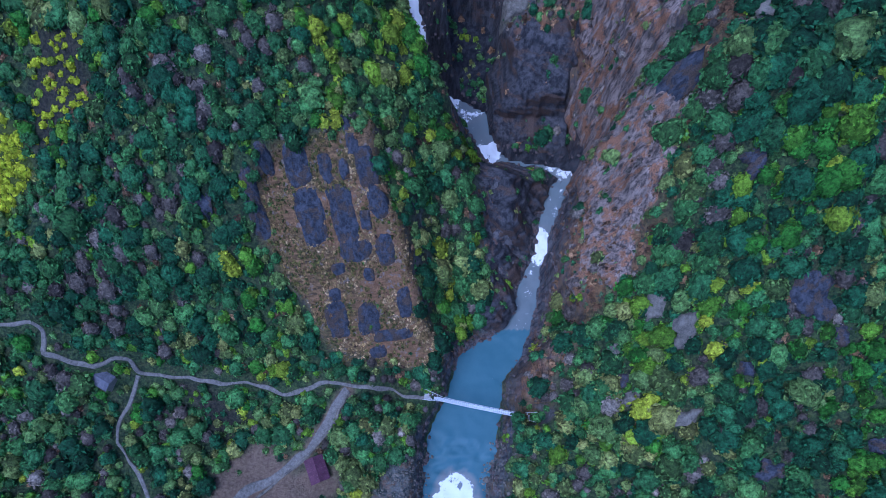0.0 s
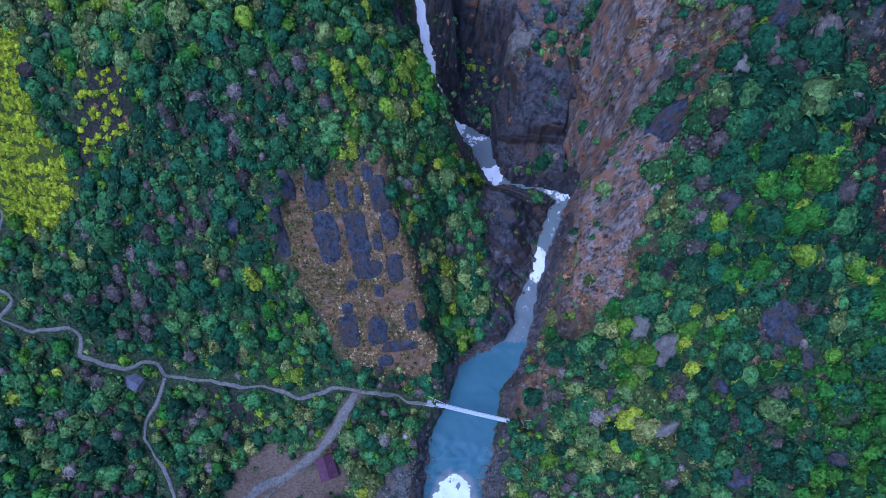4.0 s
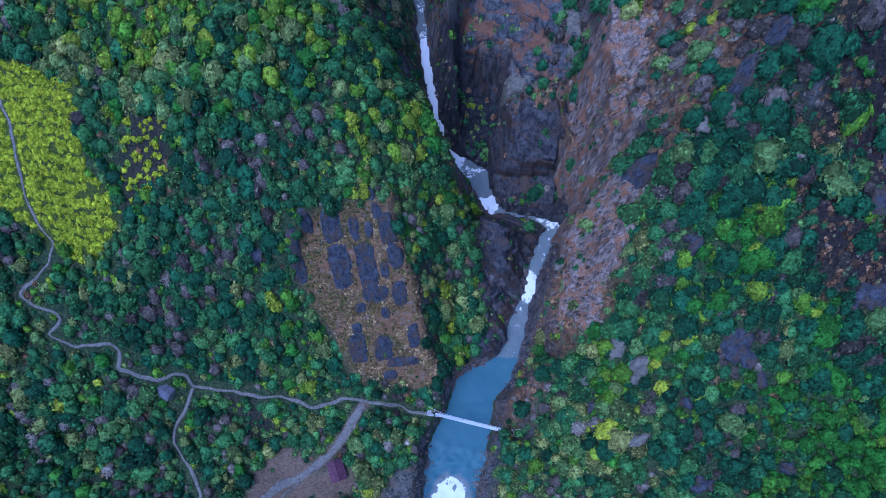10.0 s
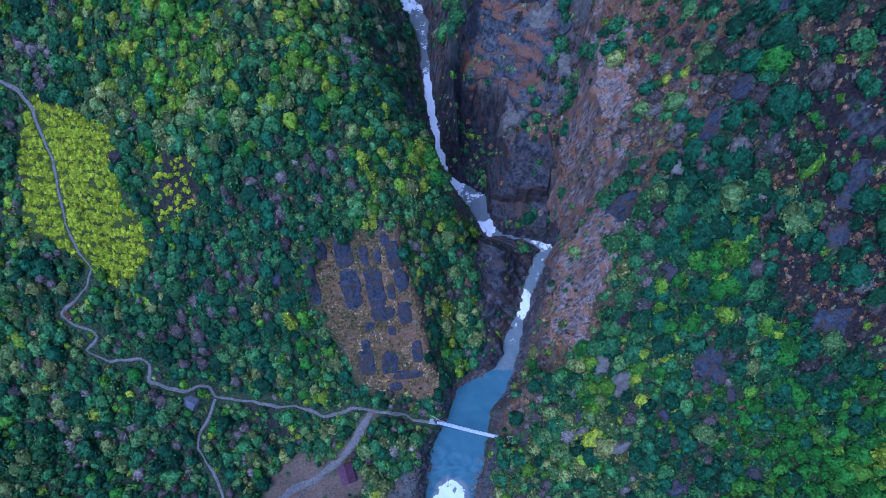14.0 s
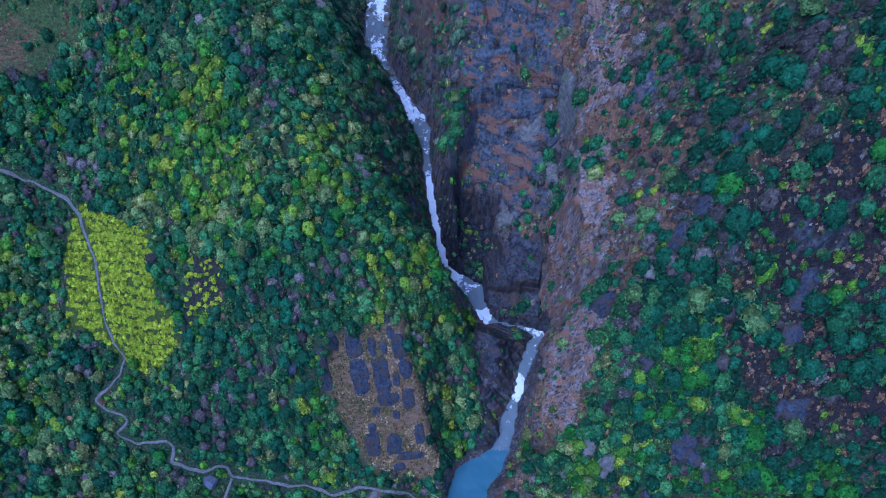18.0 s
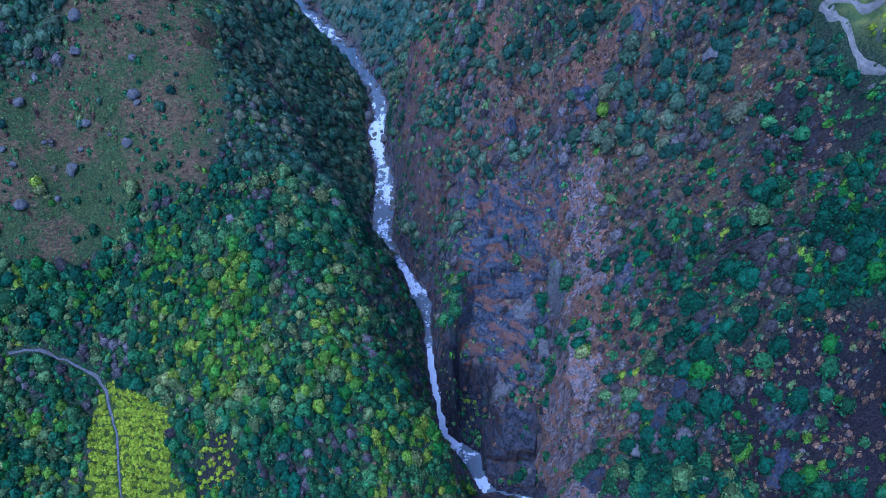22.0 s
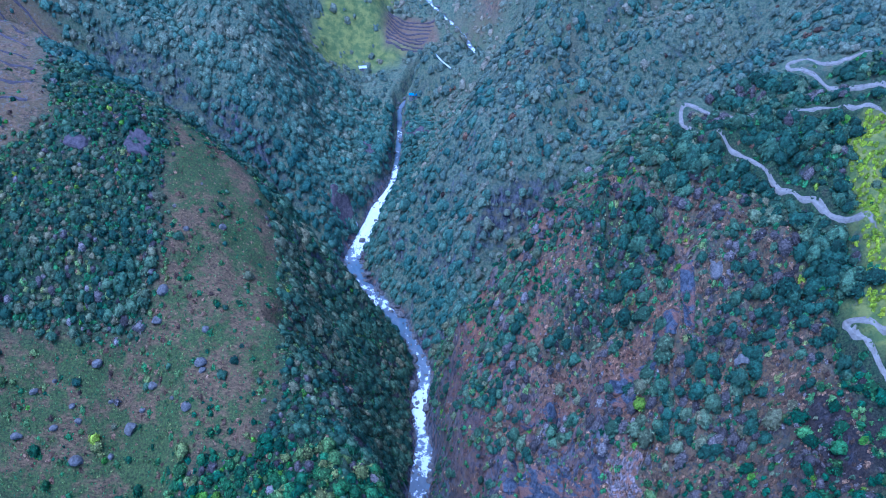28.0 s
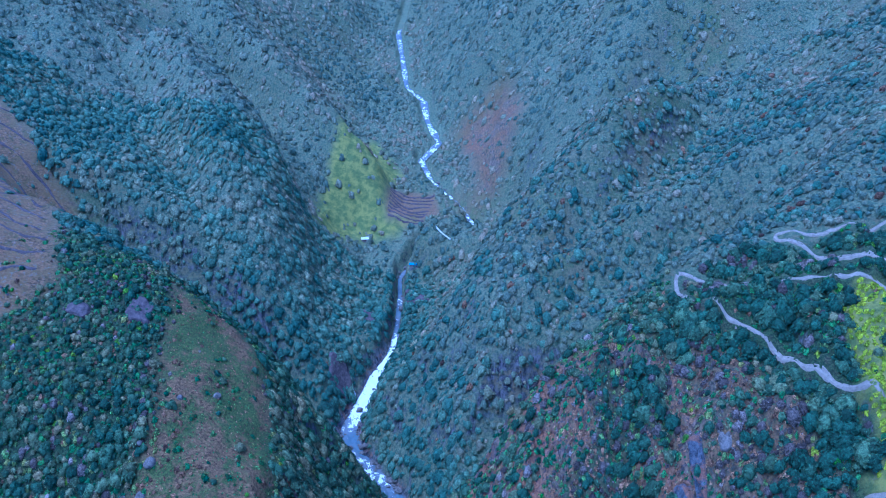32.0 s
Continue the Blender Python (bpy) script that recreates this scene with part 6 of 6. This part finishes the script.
M_WOOD = plain("old_wood", (0.09, 0.06, 0.04), (0.22, 0.16, 0.11), 2.0)
M_WHITE = plain("white_paint", (0.72, 0.72, 0.72), (0.82, 0.82, 0.82), 1.0, 0.7)
M_BLUE = plain("blue_tin", (0.05, 0.22, 0.42), (0.10, 0.33, 0.55), 1.0, 0.5)

A, B = Vector((-3.5, 40.2, 6.9)), Vector((31.0, 32.8, 9.4))
run = B - A
length = run.length
heading = math.atan2(run.y, run.x)
bridge = empty("footbridge", Matrix.Translation(A) @ Matrix.Rotation(heading, 4, "Z"), "slender steel cable footbridge with whitened rails over the river", "footbridge")
rise_ = run.z


def deck_z(s):
    return rise_ * s / length - 1.5 * 4 * (s / length) * (1 - s / length)


def local(name, bm, material, parent=bridge, label=""):
    ob = part(name, bm, material, parent, label)
    return ob


n_planks = 44
pw = length / n_planks
plank = bmesh.new()
box(plank, 0.03, pw - 0.03, -0.62, 0.62, -0.07, 0.0, 0.012)
plank_mesh = bpy.data.meshes.new("deck_panel")
plank.to_mesh(plank_mesh)
plank.free()
plank_mesh.materials.append(M_STEEL)
for k in range(n_planks):
    ob = part("deck_panel", plank_mesh, None, bridge)
    ob.location = (k * pw, 0, deck_z((k + 0.5) * pw))
    ob.rotation_euler = (0, -math.atan2(deck_z((k + 1) * pw) - deck_z(k * pw), pw), 0)
for sidey in (-1, 1):
    bm = bmesh.new()
    tube(bm, [(s, sidey * 0.66, deck_z(s) - 0.02) for s in np.linspace(-2.5, length + 2.5, 30)], 0.05)
    local("deck_cable", bm, M_STEEL)
    bm = bmesh.new()
    rail = lambda s: (s, sidey * (0.78 + 1.2 * max(0, (4 - s) / 8) + 1.0 * max(0, (s - length + 4) / 8)), deck_z(s) + 1.15 + 0.9 * (2 * s / length - 1) ** 4)
    tube(bm, [rail(s) for s in np.linspace(-4, length + 4, 34)], 0.07)
    local("handrail_cable", bm, M_WHITE, bridge, "white-wrapped handrail cable")
    for k in range(1, 30):
        s = length * k / 30
        bm = bmesh.new()
        tube(bm, [(s, sidey * 0.66, deck_z(s)), rail(s)], 0.045, 4)
        local("suspender", bm, M_WHITE)
for s, name in ((-2.2, "anchor"), (length + 0.9, "anchor")):
    bm = bmesh.new()
    box(bm, s - 1.6, s + 1.6, -1.5, 1.5, deck_z(min(max(s, 0), length)) - 4.0, deck_z(min(max(s, 0), length)) - 0.1, 0.08)
    local("anchor_block", bm, M_CONCRETE)
    for sidey in (-1, 1):
        bm = bmesh.new()
        e = s + (1.5 if s < 0 else -0.3)
        box(bm, e - 0.2, e + 0.2, sidey * 0.95 - 0.2, sidey * 0.95 + 0.2, deck_z(min(max(s, 0), length)) - 0.3, deck_z(min(max(s, 0), length)) + 1.9, 0.03)
        local("mast", bm, M_STEEL)


# ---- the house and the hut ----
def gabled(x, y, turn, lx, ly, wall, rise, roof_material, label, seams, over=0.45):
    zb = min(z_at(x + a, y + b) for a in (-lx / 2, lx / 2) for b in (-ly / 2, ly / 2)) - 0.3
    zt = z_at(x, y) + wall + 0.4
    house = empty("house", pose(x, y, zb, 0, 0, turn), label, "house")
    hgt = zt - zb
    for name, (x0, x1, y0, y1) in (("wall", (-lx / 2, lx / 2, -ly / 2, -ly / 2 + 0.35)), ("wall", (-lx / 2, lx / 2, ly / 2 - 0.35, ly / 2)), ("wall", (-lx / 2, -lx / 2 + 0.35, -ly / 2 + 0.35, ly / 2 - 0.35)), ("wall", (lx / 2 - 0.35, lx / 2, -ly / 2 + 0.35, ly / 2 - 0.35))):
        bm = bmesh.new()
        box(bm, x0, x1, y0, y1, 0, hgt, 0.03)
        part(name, bm, M_WALL, house)
    for sx in (-1, 1):
        bm = bmesh.new()
        vs = [bm.verts.new(p) for p in ((sx * (lx / 2 - 0.02), -ly / 2 + 0.1, hgt), (sx * (lx / 2 - 0.02), ly / 2 - 0.1, hgt), (sx * (lx / 2 - 0.02), 0, hgt + rise - 0.05), (sx * (lx / 2 - 0.3), -ly / 2 + 0.1, hgt), (sx * (lx / 2 - 0.3), ly / 2 - 0.1, hgt), (sx * (lx / 2 - 0.3), 0, hgt + rise - 0.05))]
        for f in ((0, 1, 2), (3, 5, 4), (0, 2, 5, 3), (1, 4, 5, 2), (0, 3, 4, 1)):
            bm.faces.new([vs[i] for i in f])
        part("gable", bm, M_WALL, house)
    wide = (lx + 2 * over) / seams
    slope_len = math.hypot(ly / 2 + over, rise * (1 + 2 * over / ly))
    ang = math.atan2(rise, ly / 2)
    sheet = bmesh.new()
    box(sheet, 0.015, wide - 0.015, -slope_len, 0, -0.05, 0.02, 0.01)
    for k in range(3):
        box(sheet, wide * (k + 0.5) / 3 - 0.03, wide * (k + 0.5) / 3 + 0.03, -slope_len, 0, 0.02, 0.06)
    sheet_mesh = bpy.data.meshes.new("roof_sheet")
    sheet.to_mesh(sheet_mesh)
    sheet.free()
    sheet_mesh.materials.append(roof_material)
    for sy in (0, 1):
        for k in range(seams):
            ob = part("roof_sheet", sheet_mesh, None, house)
            ob.matrix_local = pose(0, 0, hgt + rise + 0.05, 0, 0, 180 * sy) @ pose(-lx / 2 - over + k * wide, 0, 0, math.degrees(ang), 0, 0)
    bm = bmesh.new()
    tube(bm, [(-lx / 2 - over, 0, hgt + rise + 0.08), (lx / 2 + over, 0, hgt + rise + 0.08)], 0.14, 8)
    part("ridge_cap", bm, roof_material, house)
    bm = bmesh.new()
    box(bm, -0.5, 0.5, -ly / 2 - 0.05, -ly / 2 + 0.02, hgt - 2.4, hgt - 0.4, 0.02)
    part("door", bm, M_WOOD, house, "weathered plank door")
    for wx_ in (-lx * 0.3, lx * 0.3):
        bm = bmesh.new()
        box(bm, wx_ - 0.45, wx_ + 0.45, -ly / 2 - 0.05, -ly / 2 + 0.02, hgt - 1.6, hgt - 0.6, 0.02)
        part("window", bm, M_WOOD, house)
    return house


gabled(-46.6, 13.5, -68, 8.5, 6.4, 2.3, 1.3, M_ROOF_PURPLE, "small house with a faded purple tin roof beside the path", 6)
gabled(-121, 43, -28, 6.0, 5.0, 1.5, 1.1, M_ROOF_GREY, "squat stone hut with a grey roof beside the footpath", 5)
gabled(-181, 749, 20, 8, 6, 2.6, 1.6, M_WHITE, "tiny white farmhouse at the edge of the terraces", 5)
gabled(-117, 707, 0, 9, 5, 2.4, 1.2, M_BLUE, "small shed with a bright blue tin roof", 5)
bm = bmesh.new()
tube(bm, [(-95, 722, z_at(-95, 722) + 3.0), (-88, 718, z_at(-88, 718) + 2.2), (-78, 712, z_at(-78, 712) + 1.5)], 0.8, 8)
pipe = part("water_pipe", bm, M_WHITE)
tagged(pipe, "thick white water pipe running down the bank", "pipe")
